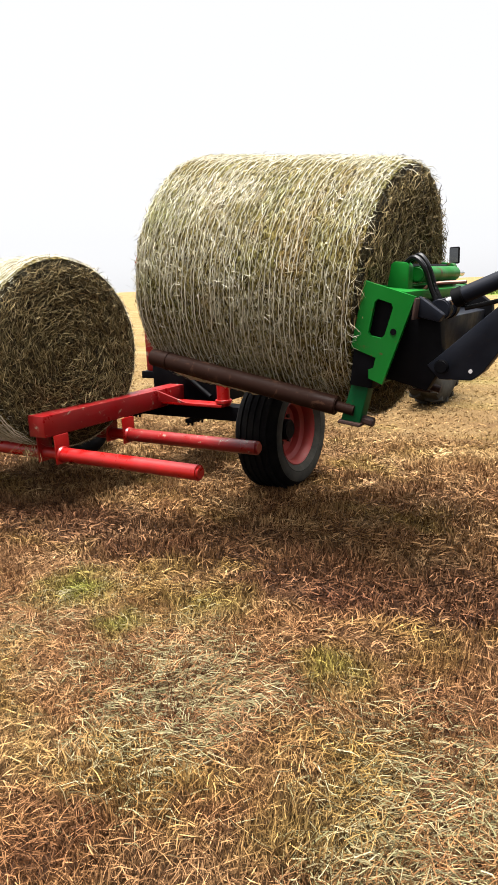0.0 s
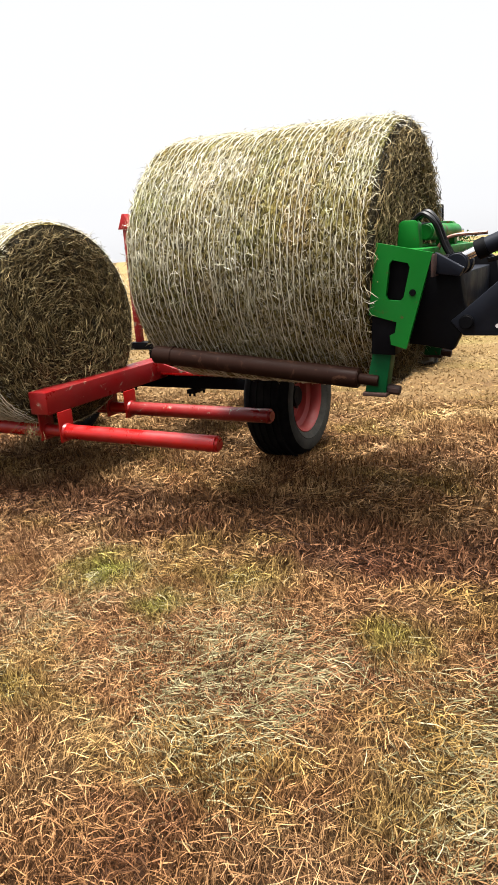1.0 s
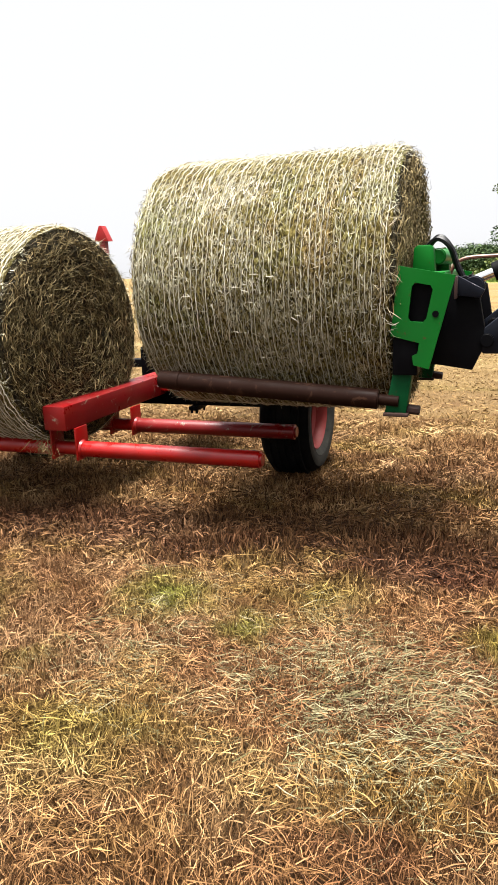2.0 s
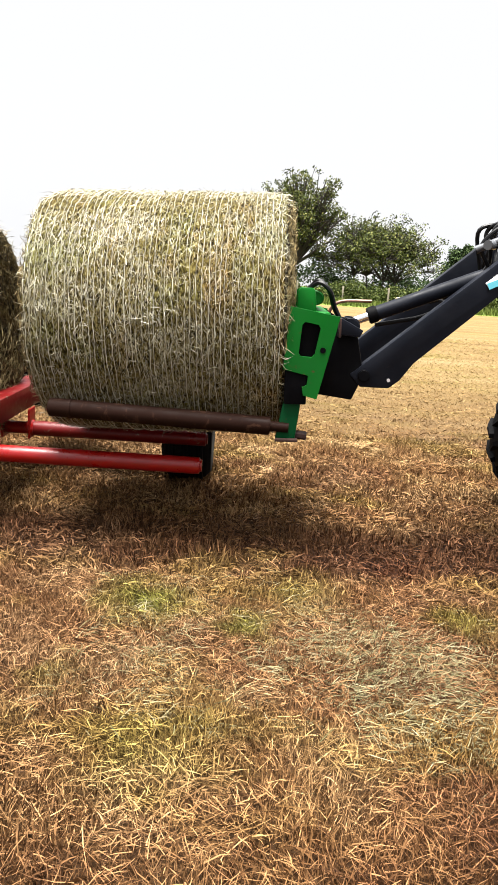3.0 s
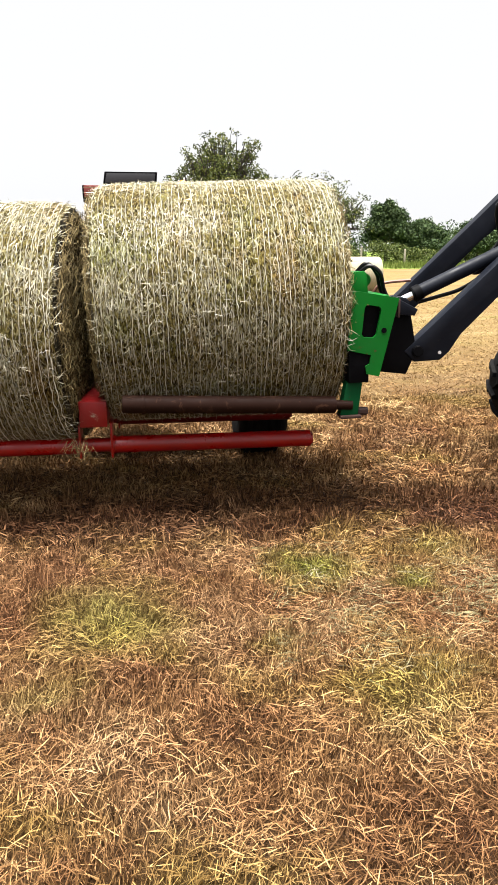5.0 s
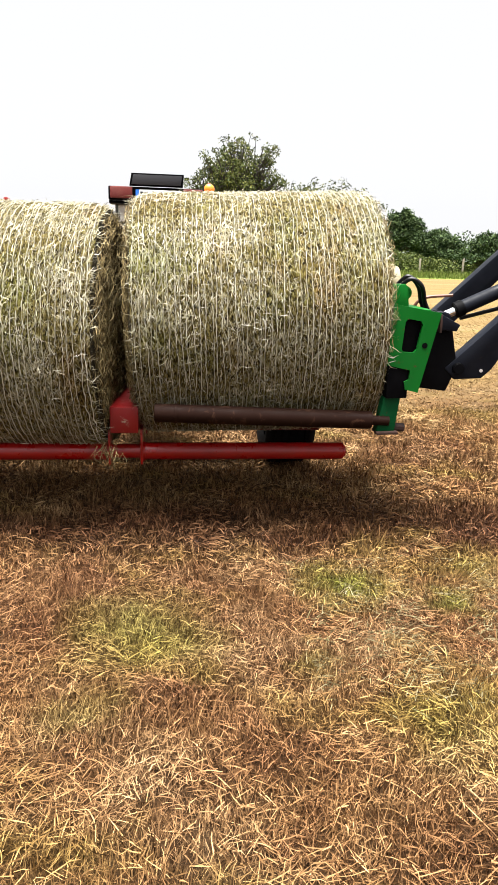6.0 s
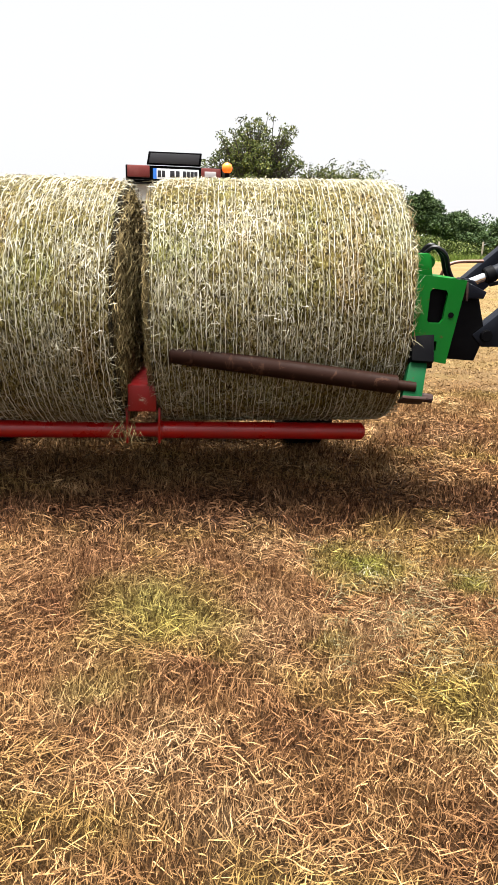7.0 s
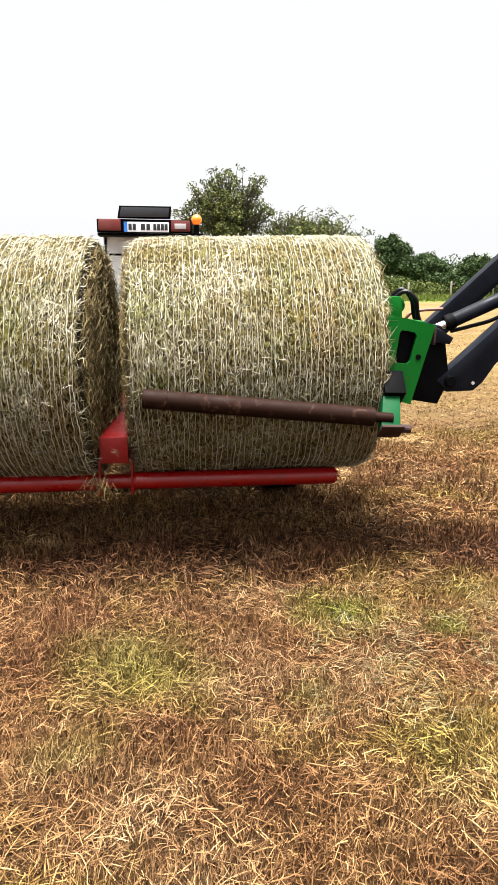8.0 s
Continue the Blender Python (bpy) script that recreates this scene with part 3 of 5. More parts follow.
def build_bale():
    """Net-wrapped round bale lying along x; returns the thing at the origin."""
    rng = np.random
    b = thing("round_bale", "net-wrapped round hay bale, pale green straw", "hay bale", group="round bales")
    nu, nv = 72, 128
    bm = bmesh.new()
    rows = []
    for i in range(nu + 1):
        x = -BALE_L / 2 + BALE_L * i / nu
        edge = min(i, nu - i) / nu
        shoulder = -0.024 * math.exp(-edge * 36)
        row = []
        for j in range(nv):
            a = 2 * math.pi * j / nv
            p = Vector((x * 3.0, 3.0 * math.cos(a), 3.0 * math.sin(a)))
            r = BALE_R + shoulder + 0.010 * noise.noise(p) + 0.006 * noise.noise(p * 4.1) - 0.008
            row.append(bm.verts.new((x, r * math.cos(a), r * math.sin(a))))
        rows.append(row)
    for a, c in zip(rows, rows[1:]):
        for j in range(nv):
            bm.faces.new((a[j], a[(j + 1) % nv], c[(j + 1) % nv], c[j]))
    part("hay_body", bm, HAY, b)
    for s in (-1, 1):
        bm = bmesh.new()
        rings = []
        for k in range(17):
            q = 1 - k / 17
            ring = []
            for j in range(nv):
                a = 2 * math.pi * j / nv
                p = Vector((q * 6 * math.cos(a), q * 6 * math.sin(a), s * 5.0))
                bulge = 0.018 * noise.noise(p) + 0.012 * noise.noise(p * 3.3) if k else 0.0
                ring.append(bm.verts.new((s * (BALE_L / 2 + 0.020 * (1 - q ** 4) + bulge - 0.002), q * (BALE_R - 0.030) * math.cos(a), q * (BALE_R - 0.030) * math.sin(a))))
            rings.append(ring)
        for a, c in zip(rings, rings[1:]):
            for j in range(nv):
                bm.faces.new((a[j], a[(j + 1) % nv], c[(j + 1) % nv], c[j]))
        bm.faces.new(rings[-1])
        part("hay_end", bm, HAY_END, b, "matted hay end of the bale, darkened as shade")
    # net strands: thin cords wound round the bale, each wandering, sinking under the stems in places
    def skin(x, a):
        edge = (BALE_L / 2 - abs(x)) / BALE_L
        return BALE_R - 0.024 * math.exp(-edge * 36) + 0.010 * noise.noise((x * 3.0, 3 * math.cos(a), 3 * math.sin(a)))

    verts, faces = [], []
    strands, na = 44, 240
    step = BALE_L / strands
    paths = []
    for k in range(strands):
        x0 = -BALE_L / 2 + BALE_L * (k + 0.5 + rng.uniform(-0.18, 0.18)) / strands
        o = len(verts)
        row = []
        for j in range(na):
            a = 2 * math.pi * j / na
            ca, sa = math.cos(a), math.sin(a)
            x = x0 + 0.010 * noise.noise((k * 3.7, 2.2 * ca, 2.2 * sa)) + 0.004 * noise.noise((k * 1.3, 11 * ca, 11 * sa)) + 0.004 * noise.noise((k * 2.9, 34 * ca, 34 * sa))
            r = skin(x0, a) - 0.0015 + 0.010 * noise.noise((k * 5.1, 7 * ca, 7 * sa)) + 0.006 * noise.noise((k * 4.3, 30 * ca, 30 * sa))
            w = 0.0012 * (1 + 0.7 * noise.noise((k * 7.7, 15 * ca, 15 * sa)))
            row.append((x, r, a))
            for dx, dr in ((-w, -0.003), (0, 0.0015), (w, -0.003)):
                verts.append((x + dx, (r + dr) * ca, (r + dr) * sa))
        paths.append(row)
        for j in range(na):
            p, q = o + 3 * j, o + 3 * ((j + 1) % na)
            faces += [(p, p + 1, q + 1, q), (p + 1, p + 2, q + 2, q + 1)]
    # zigzag threads tied between neighbouring strands, many of them torn or buried
    for k in range(strands - 1):
        for j in range(0, na, 3):
            if rng.uniform() > 0.45:
                continue
            u = paths[k][j]
            v = paths[k + 1][(j + (2 if (j // 3) % 2 else -2)) % na]
            mid = (u[0] + v[0]) / 2, max(u[1], v[1]) + rng.uniform(-0.003, 0.005), u[2] + rng.normal(0, 0.02)
            last = u[2] + (0.052 if (j // 3) % 2 else -0.052)
            o = len(verts)
            d = 0.0009
            for x, r, a in (u, mid, (v[0], v[1], last)):
                for e in (-d, d):
                    verts.append((x, r * math.cos(a + e), r * math.sin(a + e)))
            faces += [(o, o + 1, o + 3, o + 2), (o + 2, o + 3, o + 5, o + 4)]
    me = bpy.data.meshes.new("net_wrap")
    me.from_pydata(verts, [], faces)
    me.materials.append(NET)
    ob = new("net_wrap", me)
    ob.parent = b
    ob["label"] = "pale plastic net strands"
    # stems pressed under the net and poking through it
    n = 66000
    a, x = rng.uniform(0, 2 * math.pi, n), rng.uniform(-BALE_L / 2, BALE_L / 2, n) * 0.992
    end = (BALE_L / 2 - np.abs(x)) / BALE_L
    r = BALE_R - 0.024 * np.exp(-end * 36) + rng.uniform(-0.015, 0.001, n)
    root = np.c_[x, r * np.cos(a), r * np.sin(a)]
    ln = rng.uniform(0.016, 0.058, n) * np.where(rng.uniform(size=n) < 0.015, 2.2, 1)
    th = rng.normal(0, 1, n) * np.where(rng.uniform(size=n) < 0.6, 0.35, 0.9)
    da = ln * np.cos(th) / BALE_R * rng.choice((-1, 1), n)
    r2 = r + rng.uniform(-0.006, 0.007, n) + np.where(rng.uniform(size=n) < 0.02, rng.uniform(0.004, 0.024, n), 0)
    tip = np.c_[x + ln * np.sin(th), r2 * np.cos(a + da), r2 * np.sin(a + da)]
    me = blades_mesh("loose_straw", root, tip, rng.uniform(0.0010, 0.0024, n), np.c_[rng.normal(0, 0.004, n), rng.normal(0, 0.003, (n, 2))], STRAW)
    ob = new("loose_straw", me)
    ob.parent = b
    tagged(ob, "loose dry stems", kind="stuff")
    # a fringe of stems standing out past both rims
    n = 1500
    s = rng.choice((-1, 1), n)
    a = rng.uniform(0, 2 * math.pi, n)
    r = BALE_R - 0.024 + rng.uniform(-0.03, 0.012, n)
    root = np.c_[s * (BALE_L / 2 - rng.uniform(0.0, 0.05, n)), r * np.cos(a), r * np.sin(a)]
    ln = rng.uniform(0.02, 0.075, n)
    th = rng.normal(0, 0.9, n)
    da = ln * np.sin(th) / BALE_R
    r2 = r + rng.uniform(-0.012, 0.014, n)
    tip = np.c_[root[:, 0] + s * ln * np.cos(th) * 0.9, r2 * np.cos(a + da), r2 * np.sin(a + da)]
    tip[:, 2] -= ln * 0.2
    me = blades_mesh("rim_straw", root, tip, rng.uniform(0.0014, 0.0030, n), rng.normal(0, 0.006, (n, 3)), STRAW)
    ob = new("rim_straw", me)
    ob.parent = b
    tagged(ob, "stems standing out at the rims", kind="stuff")
    # frayed curls of net lying on the stems
    n = 1300
    a, x = rng.uniform(0, 2 * math.pi, n), rng.uniform(-BALE_L / 2, BALE_L / 2, n) * 0.97
    end = (BALE_L / 2 - np.abs(x)) / BALE_L
    r = BALE_R - 0.024 * np.exp(-end * 36) + rng.uniform(-0.001, 0.006, n)
    th = rng.uniform(0, 2 * math.pi, n)
    ln = rng.uniform(0.015, 0.05, n)
    da = ln * np.cos(th) / BALE_R
    root = np.c_[x, r * np.cos(a), r * np.sin(a)]
    r2 = r + rng.uniform(-0.004, 0.004, n)
    tip = np.c_[x + ln * np.sin(th), r2 * np.cos(a + da), r2 * np.sin(a + da)]
    me = blades_mesh("frayed_net", root, tip, rng.uniform(0.0010, 0.0019, n), np.c_[rng.normal(0, 0.010, n), rng.normal(0, 0.005, (n, 2))], NET)
    ob = new("frayed_net", me)
    ob.parent = b
    tagged(ob, "frayed pale net ends", kind="stuff")
    # stems on the two ends, lying in arcs round the middle, and hanging out at the rims
    n = 17000
    s = rng.choice((-1, 1), n)
    q = (BALE_R - 0.06) * np.sqrt(rng.uniform(0, 1, n))
    rim = rng.uniform(size=n) < 0.07
    q = np.where(rim, BALE_R - rng.uniform(0.03, 0.08, n), q)
    a = rng.uniform(0, 2 * math.pi, n)
    ln = rng.uniform(0.02, 0.085, n)
    dirn = a + math.pi / 2 * rng.choice((-1, 1), n) + rng.normal(0, 0.6, n)
    xx = s * (BALE_L / 2 + 0.020 * (1 - (q / BALE_R) ** 4) + rng.uniform(-0.008, 0.020, n) - np.where(rim, rng.uniform(0, 0.05, n), 0))
    root = np.c_[xx, q * np.cos(a), q * np.sin(a)]
    tip = root + np.c_[s * rng.uniform(-0.006, 0.022, n), ln * np.cos(dirn), ln * np.sin(dirn)]
    rad = np.hypot(tip[:, 1], tip[:, 2])
    over = np.minimum(1, (BALE_R - np.where(rim, 0.016, 0.030)) / rad)
    tip[:, 1] *= over
    tip[:, 2] *= over
    bow = np.c_[s * rng.uniform(0, 0.012, n), rng.normal(0, 0.008, n), rng.normal(0, 0.008, n)]
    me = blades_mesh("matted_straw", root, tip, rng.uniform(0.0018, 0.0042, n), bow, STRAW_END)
    ob = new("matted_straw", me)
    ob.parent = b
    tagged(ob, "matted dry stems", kind="stuff")
    return b


# ---- bale trailer ----
PZ, PY0, PY1, TIPX, ROOTX = 0.388, 0.10, 0.69, 1.14, 0.10
SX0, SX1, SZ0, SZ1 = -0.042, 0.094, 0.508, 0.638


def build_wheel(name, parent, m, radius, width, rim_r, tread, wall, rim, lugs=0):
    """A wheel turning about its y axis, outer face towards -y."""
    w = new(name)
    w.parent = parent
    w.matrix_basis = m
    h = width / 2
    R, q = radius, rim_r
    t = part("tyre", lathe([(-h * 0.78, q), (-h, q + (R - q) * 0.35), (-h * 0.98, q + (R - q) * 0.7), (-h * 0.80, R - 0.012), (-h * 0.55, R), (0, R + 0.004), (h * 0.55, R), (h * 0.80, R - 0.012), (h * 0.98, q + (R - q) * 0.7), (h, q + (R - q) * 0.35), (h * 0.78, q)], seg=56), tread, w, "black rubber tyre")
    if not lugs:
        bm = None
        for s in (-0.6, -0.3, 0.0, 0.3, 0.6):
            bm = lathe([(h * (s - 0.10), R - 0.004), (h * (s - 0.08), R + 0.010), (h * (s + 0.08), R + 0.010), (h * (s + 0.10), R - 0.004)], seg=56, into=bm)
        part("tread_rib", bm, tread, w)
        part("side_wall", lathe([(-h * 1.005, q + (R - q) * 0.30), (-h * 1.03, q + (R - q) * 0.45), (-h * 1.03, q + (R - q) * 0.62), (-h * 1.0, q + (R - q) * 0.72)], seg=56), wall, w, "dusty grey tyre wall")
        part("side_wall", lathe([(-h * 0.82, q + 0.004), (-h * 1.01, q + (R - q) * 0.28)], seg=56), wall, w, "dusty grey tyre wall")
    else:
        bm = bmesh.new()
        for i in range(lugs):
            for s in (-1, 1):
                a0 = 2 * math.pi * (i + (0.5 if s > 0 else 0)) / lugs
                ring = []
                for u, da in ((0.04, 0.0), (0.45, 0.10), (0.96, 0.17)):
                    for e in (-0.042, 0.042):
                        for rr in (R - 0.02 - 0.03 * (u > 0.9), R + 0.032 - 0.035 * (u > 0.9)):
                            a = a0 + da + e * (1.0 if rr < R else 0.7)
                            ring.append(bm.verts.new((rr * math.cos(a), s * u * h, rr * math.sin(a))))
                for k in (0, 4):
                    p = ring[k:k + 8]
                    for f in ((0, 1, 5, 4), (2, 6, 7, 3), (1, 3, 7, 5)):
                        bm.faces.new([p[j] for j in f])
                bm.faces.new((ring[0], ring[2], ring[3], ring[1]))
                bm.faces.new((ring[8], ring[9], ring[11], ring[10]))
        part("tread", bm, tread, w, smooth=False)
    part("rim", lathe([(-h * 0.80, q + 0.012), (-h * 0.84, q), (-h * 0.70, q - 0.018), (-h * 0.40, q - 0.022), (-h * 0.28, q - 0.05), (-h * 0.02, q - 0.058), (h * 0.02, q * 0.55), (-h * 0.10, q * 0.50), (-h * 0.10, 0.02)], seg=48), rim, w)
    part("hub", rod((0, -h * 0.42, 0), (0, h * 0.3, 0), q * 0.30, q * 0.33, 20, 0.008), BLACK, w, "dark hub")
    for i in range(6):
        a = 2 * math.pi * i / 6
        part("wheel_nut", rod((q * 0.42 * math.cos(a), -h * 0.22, q * 0.42 * math.sin(a)), (q * 0.42 * math.cos(a), 0, q * 0.42 * math.sin(a)), 0.013, None, 6), RUST, w)
    return w


def build_trailer():
    t = thing("bale_trailer", "red steel round-bale trailer with side prongs", "trailer")
    part("spine_beam", box(SX0, SX1, -0.012, 3.5, SZ0, SZ1, 0.008), RED_WORN, t, "worn red box-section spine")
    # prongs run through two-cheek brackets under the spine
    for y in (PY0, PY1):
        for s, tip in ((1, TIPX), (-1, -1.09)):
            root = ROOTX if s > 0 else -0.05
            bm = rod((root - s * 0.02, y, PZ), (tip, y, PZ), 0.043, None, 28, 0.012)
            part("prong", bm, RED if y == PY0 else RED_WORN, t, "red steel tube prong with worn top")
        part("cross_tube", rod((-0.045, y, PZ), (0.10, y, PZ), 0.036, None, 20), RED, t)
        for x in (SX0 - 0.004, SX1 + 0.004):
            s = 1 if x > 0 else -1
            o = 0.012 * s
            part("bracket_cheek", box(min(x, x + o), max(x, x + o), y - 0.055, y + 0.055, PZ - 0.055, SZ0 + (0.004 if y == PY0 else 0.0), 0.004), RED, t)
        part("bracket_weld", rod((ROOTX + 0.008, y, PZ), (ROOTX + 0.022, y, PZ), 0.052, 0.045, 24), RED, t)
    # axle beam, gusset, post sockets, springs
    part("axle_beam", box(-0.84, 0.84, 1.14, 1.28, 0.43, 0.53, 0.008), BLACK, t, "black axle beam")
    part("cross_member", box(SX1 + 0.002, 0.62, 1.06, 1.18, 0.535, 0.555, 0.004), RED, t)
    part("cross_member", box(-0.60, SX0 - 0.002, 1.06, 1.18, 0.535, 0.555, 0.004), RED, t)
    part("gusset", prism([(SX1 + 0.002, 0.636), (0.36, 0.56), (SX1 + 0.002, 0.56)], 1.02, 1.035, 0.003), RED_WORN, t)
    for x in (0.60, -0.58):
        bm = rod((x, 1.12, 0.54), (x, 1.12, 0.72), 0.045, None, 20, 0.004)
        bm = rod((x, 1.12, 0.56), (x, 1.12, 0.585), 0.058, None, 20, 0.003, bm)
        part("post_socket", bm, RED, t)
    for x in (0.30, -0.30):
        bm = box(x - 0.03, x + 0.03, 1.10, 1.26, 0.40, 0.428, 0.004)
        for dy in (1.12, 1.24):
            for dx in (-0.018, 0.018):
                bm = rod((x + dx, dy, 0.38), (x + dx, dy, 0.40), 0.009, None, 8, into=bm)
        part("u_bolt_plate", bm, BLACK, t)
    # black block and bar added on the spine, standing for the dark over the axle
    part("dark_block", box(-0.20, 0.40, 1.33, 1.78, 0.50, 0.80, 0.02), BLACK, t, "black block added to fill the dark over the axle")
    part("dark_block_bar", rod((0.36, 1.30, 0.56), (0.10, 1.30, 0.74), 0.018, None, 10), BLACK, t)
    # upright stop with a pointed cap
    bm = box(-0.978, -0.922, 2.162, 2.218, 0.602, 1.59, 0.006)
    part("stop_post", bm, RED_WORN, t, "red upright post")
    part("post_foot", box(-1.03, SX0 - 0.002, 2.14, 2.24, 0.535, 0.60, 0.005), BLACK, t)
    part("post_cap", prism([(-1.020, 1.575), (-0.880, 1.575), (-0.938, 1.70), (-0.962, 1.70)], 2.152, 2.228, 0.005), RED, t, "pointed red post cap")
    for s in (1, -1):
        m = pose(s * 1.0, 1.21, 0.39, 0, 0, 90 * s)
        build_wheel("wheel", t, m, 0.382, 0.31, 0.225, RUBBER, RUBBER_DUSTY, RIM_RED)
    # drawbar
    part("drawbar", box(-0.03, 0.08, 3.5, 4.4, 0.46, 0.56, 0.008), RED, t)
    return t


# ---- towing tractor, mostly behind the bales ----
def build_tow_tractor():
    t = thing("towing_tractor", "old tractor with white cab hitched to the trailer", "tractor", pose(0.067, 5.36, 0))
    for s in (1, -1):
        build_wheel("rear_wheel", t, pose(s * 0.90, -0.75, 0.62, 0, 0, 90 * s), 0.60, 0.34, 0.34, RUBBER_DUSTY, RUBBER_DUSTY, WHITE, 18)
        build_wheel("front_wheel", t, pose(s * 0.68, 1.35, 0.42, 0, 0, 90 * s), 0.40, 0.22, 0.22, RUBBER_DUSTY, RUBBER_DUSTY, WHITE, 16)
        part("mudguard", box(s * 0.56 - 0.05, s * 0.56 + 0.05, -0.9, 0.1, 1.0, 1.28, 0.03), WHITE, t)
    part("body", box(-0.24, 0.24, -0.9, 1.8, 0.55, 1.15, 0.04), BLACK, t)
    part("hood", box(-0.28, 0.28, 1.0, 1.85, 1.15, 1.42, 0.05), DULL_RED, t)
    part("cab_rear_panel", box(-0.50, 0.36, -0.02, 0.02, 1.0, 1.93, 0.01), WHITE, t, "white cab rear panel")
    for x in (-0.50, 0.31):
        for y in (-0.02, 0.9):
            part("cab_post", box(x, x + 0.05, y, y + 0.05, 1.15, 1.95, 0.008), WHITE, t)
    part("window_bar", box(-0.44, 0.30, -0.034, -0.021, 1.66, 1.685, 0.003), BLACK, t)
    part("cab_roof", box(-0.53, 0.40, -0.05, 1.0, 1.945, 2.0, 0.03), BLACK, t, "black cab roof")
    # lamps, plate and sun visor on the rear edge of the roof
    yb = -0.36
    part("roof_bracket", box(-0.54, 0.56, yb + 0.05, 0.0, 1.872, 1.902, 0.004), BLACK, t)
    part("light_bar", box(-0.54, 0.54, yb, yb + 0.06, 1.902, 2.052, 0.012), BLACK, t, "black light bar")
    part("tail_lamp", box(-0.52, -0.27, yb - 0.03, yb - 0.002, 1.922, 2.047, 0.012), DULL_RED, t, "dull red tail lamp")
    lamp = part("tail_lamp", box(0.30, 0.52, yb - 0.03, yb - 0.002, 1.922, 2.042, 0.012), DULL_RED, t, "dull red tail lamp")
    part("reflector", box(0.34, 0.47, yb - 0.04, yb - 0.031, 1.947, 2.007, 0.004), LAMP_GREY, lamp)
    pl = part("number_plate", box(-0.235, 0.275, yb - 0.012, yb - 0.002, 1.912, 2.022, 0.003), PLATE_WHITE, t, "white number plate")
    part("plate_band", box(-0.235, -0.195, yb - 0.0145, yb - 0.0125, 1.912, 2.022, 0), PLATE_BLUE, pl)
    # the plate's characters as plain bars
    for i, (x, w) in enumerate(((-0.165, 0.038), (-0.118, 0.038), (-0.02, 0.05), (0.04, 0.042), (0.115, 0.036), (0.158, 0.036), (0.201, 0.036), (0.243, 0.036))):
        part("plate_bar", box(x - w / 2, x + w / 2, yb - 0.0165, yb - 0.0125, 1.932, 2.002, 0.002), PLATE_BLACK, pl)
    vis = prism([(-0.305, 2.057), (0.295, 2.057), (0.308, 2.195), (-0.280, 2.195)], yb - 0.02, yb + 0.02, 0.006)
    vis = part("sun_visor", vis, BLACK, t, "tilted dark visor panel")
    part("visor_pane", prism([(-0.28, 2.075), (0.27, 2.075), (0.285, 2.178), (-0.258, 2.178)], yb - 0.026, yb - 0.0215, 0.002), PLATE_BLACK, vis)
    bm = rod((0.595, yb + 0.02, 1.887), (0.595, yb + 0.02, 2.007), 0.03, None, 16, 0.004)
    part("beacon_base", bm, BLACK, t)
    bm = bmesh.new()
    bmesh.ops.create_uvsphere(bm, u_segments=20, v_segments=12, radius=0.060, matrix=Matrix.Translation((0.595, yb + 0.02, 2.057)))
    part("beacon", bm, AMBER, t, "lit amber beacon")
    part("beacon_arm", box(0.50, 0.66, yb + 0.01, yb + 0.04, 1.887, 1.907, 0.003), BLACK, t)
    # wing mirror
    part("mirror_arm", hose([(0.36, 0.05, 1.38), (0.62, 0.1, 1.40), (0.84, 0.1, 1.50)], 0.010), BLACK, t)
    mh = part("mirror", box(0.80, 0.92, 0.06, 0.10, 1.48, 1.67, 0.02), BLACK, t, "black wing mirror")
    part("mirror_glass", box(0.812, 0.908, 0.052, 0.058, 1.495, 1.655, 0), MIRROR, mh)
    return t


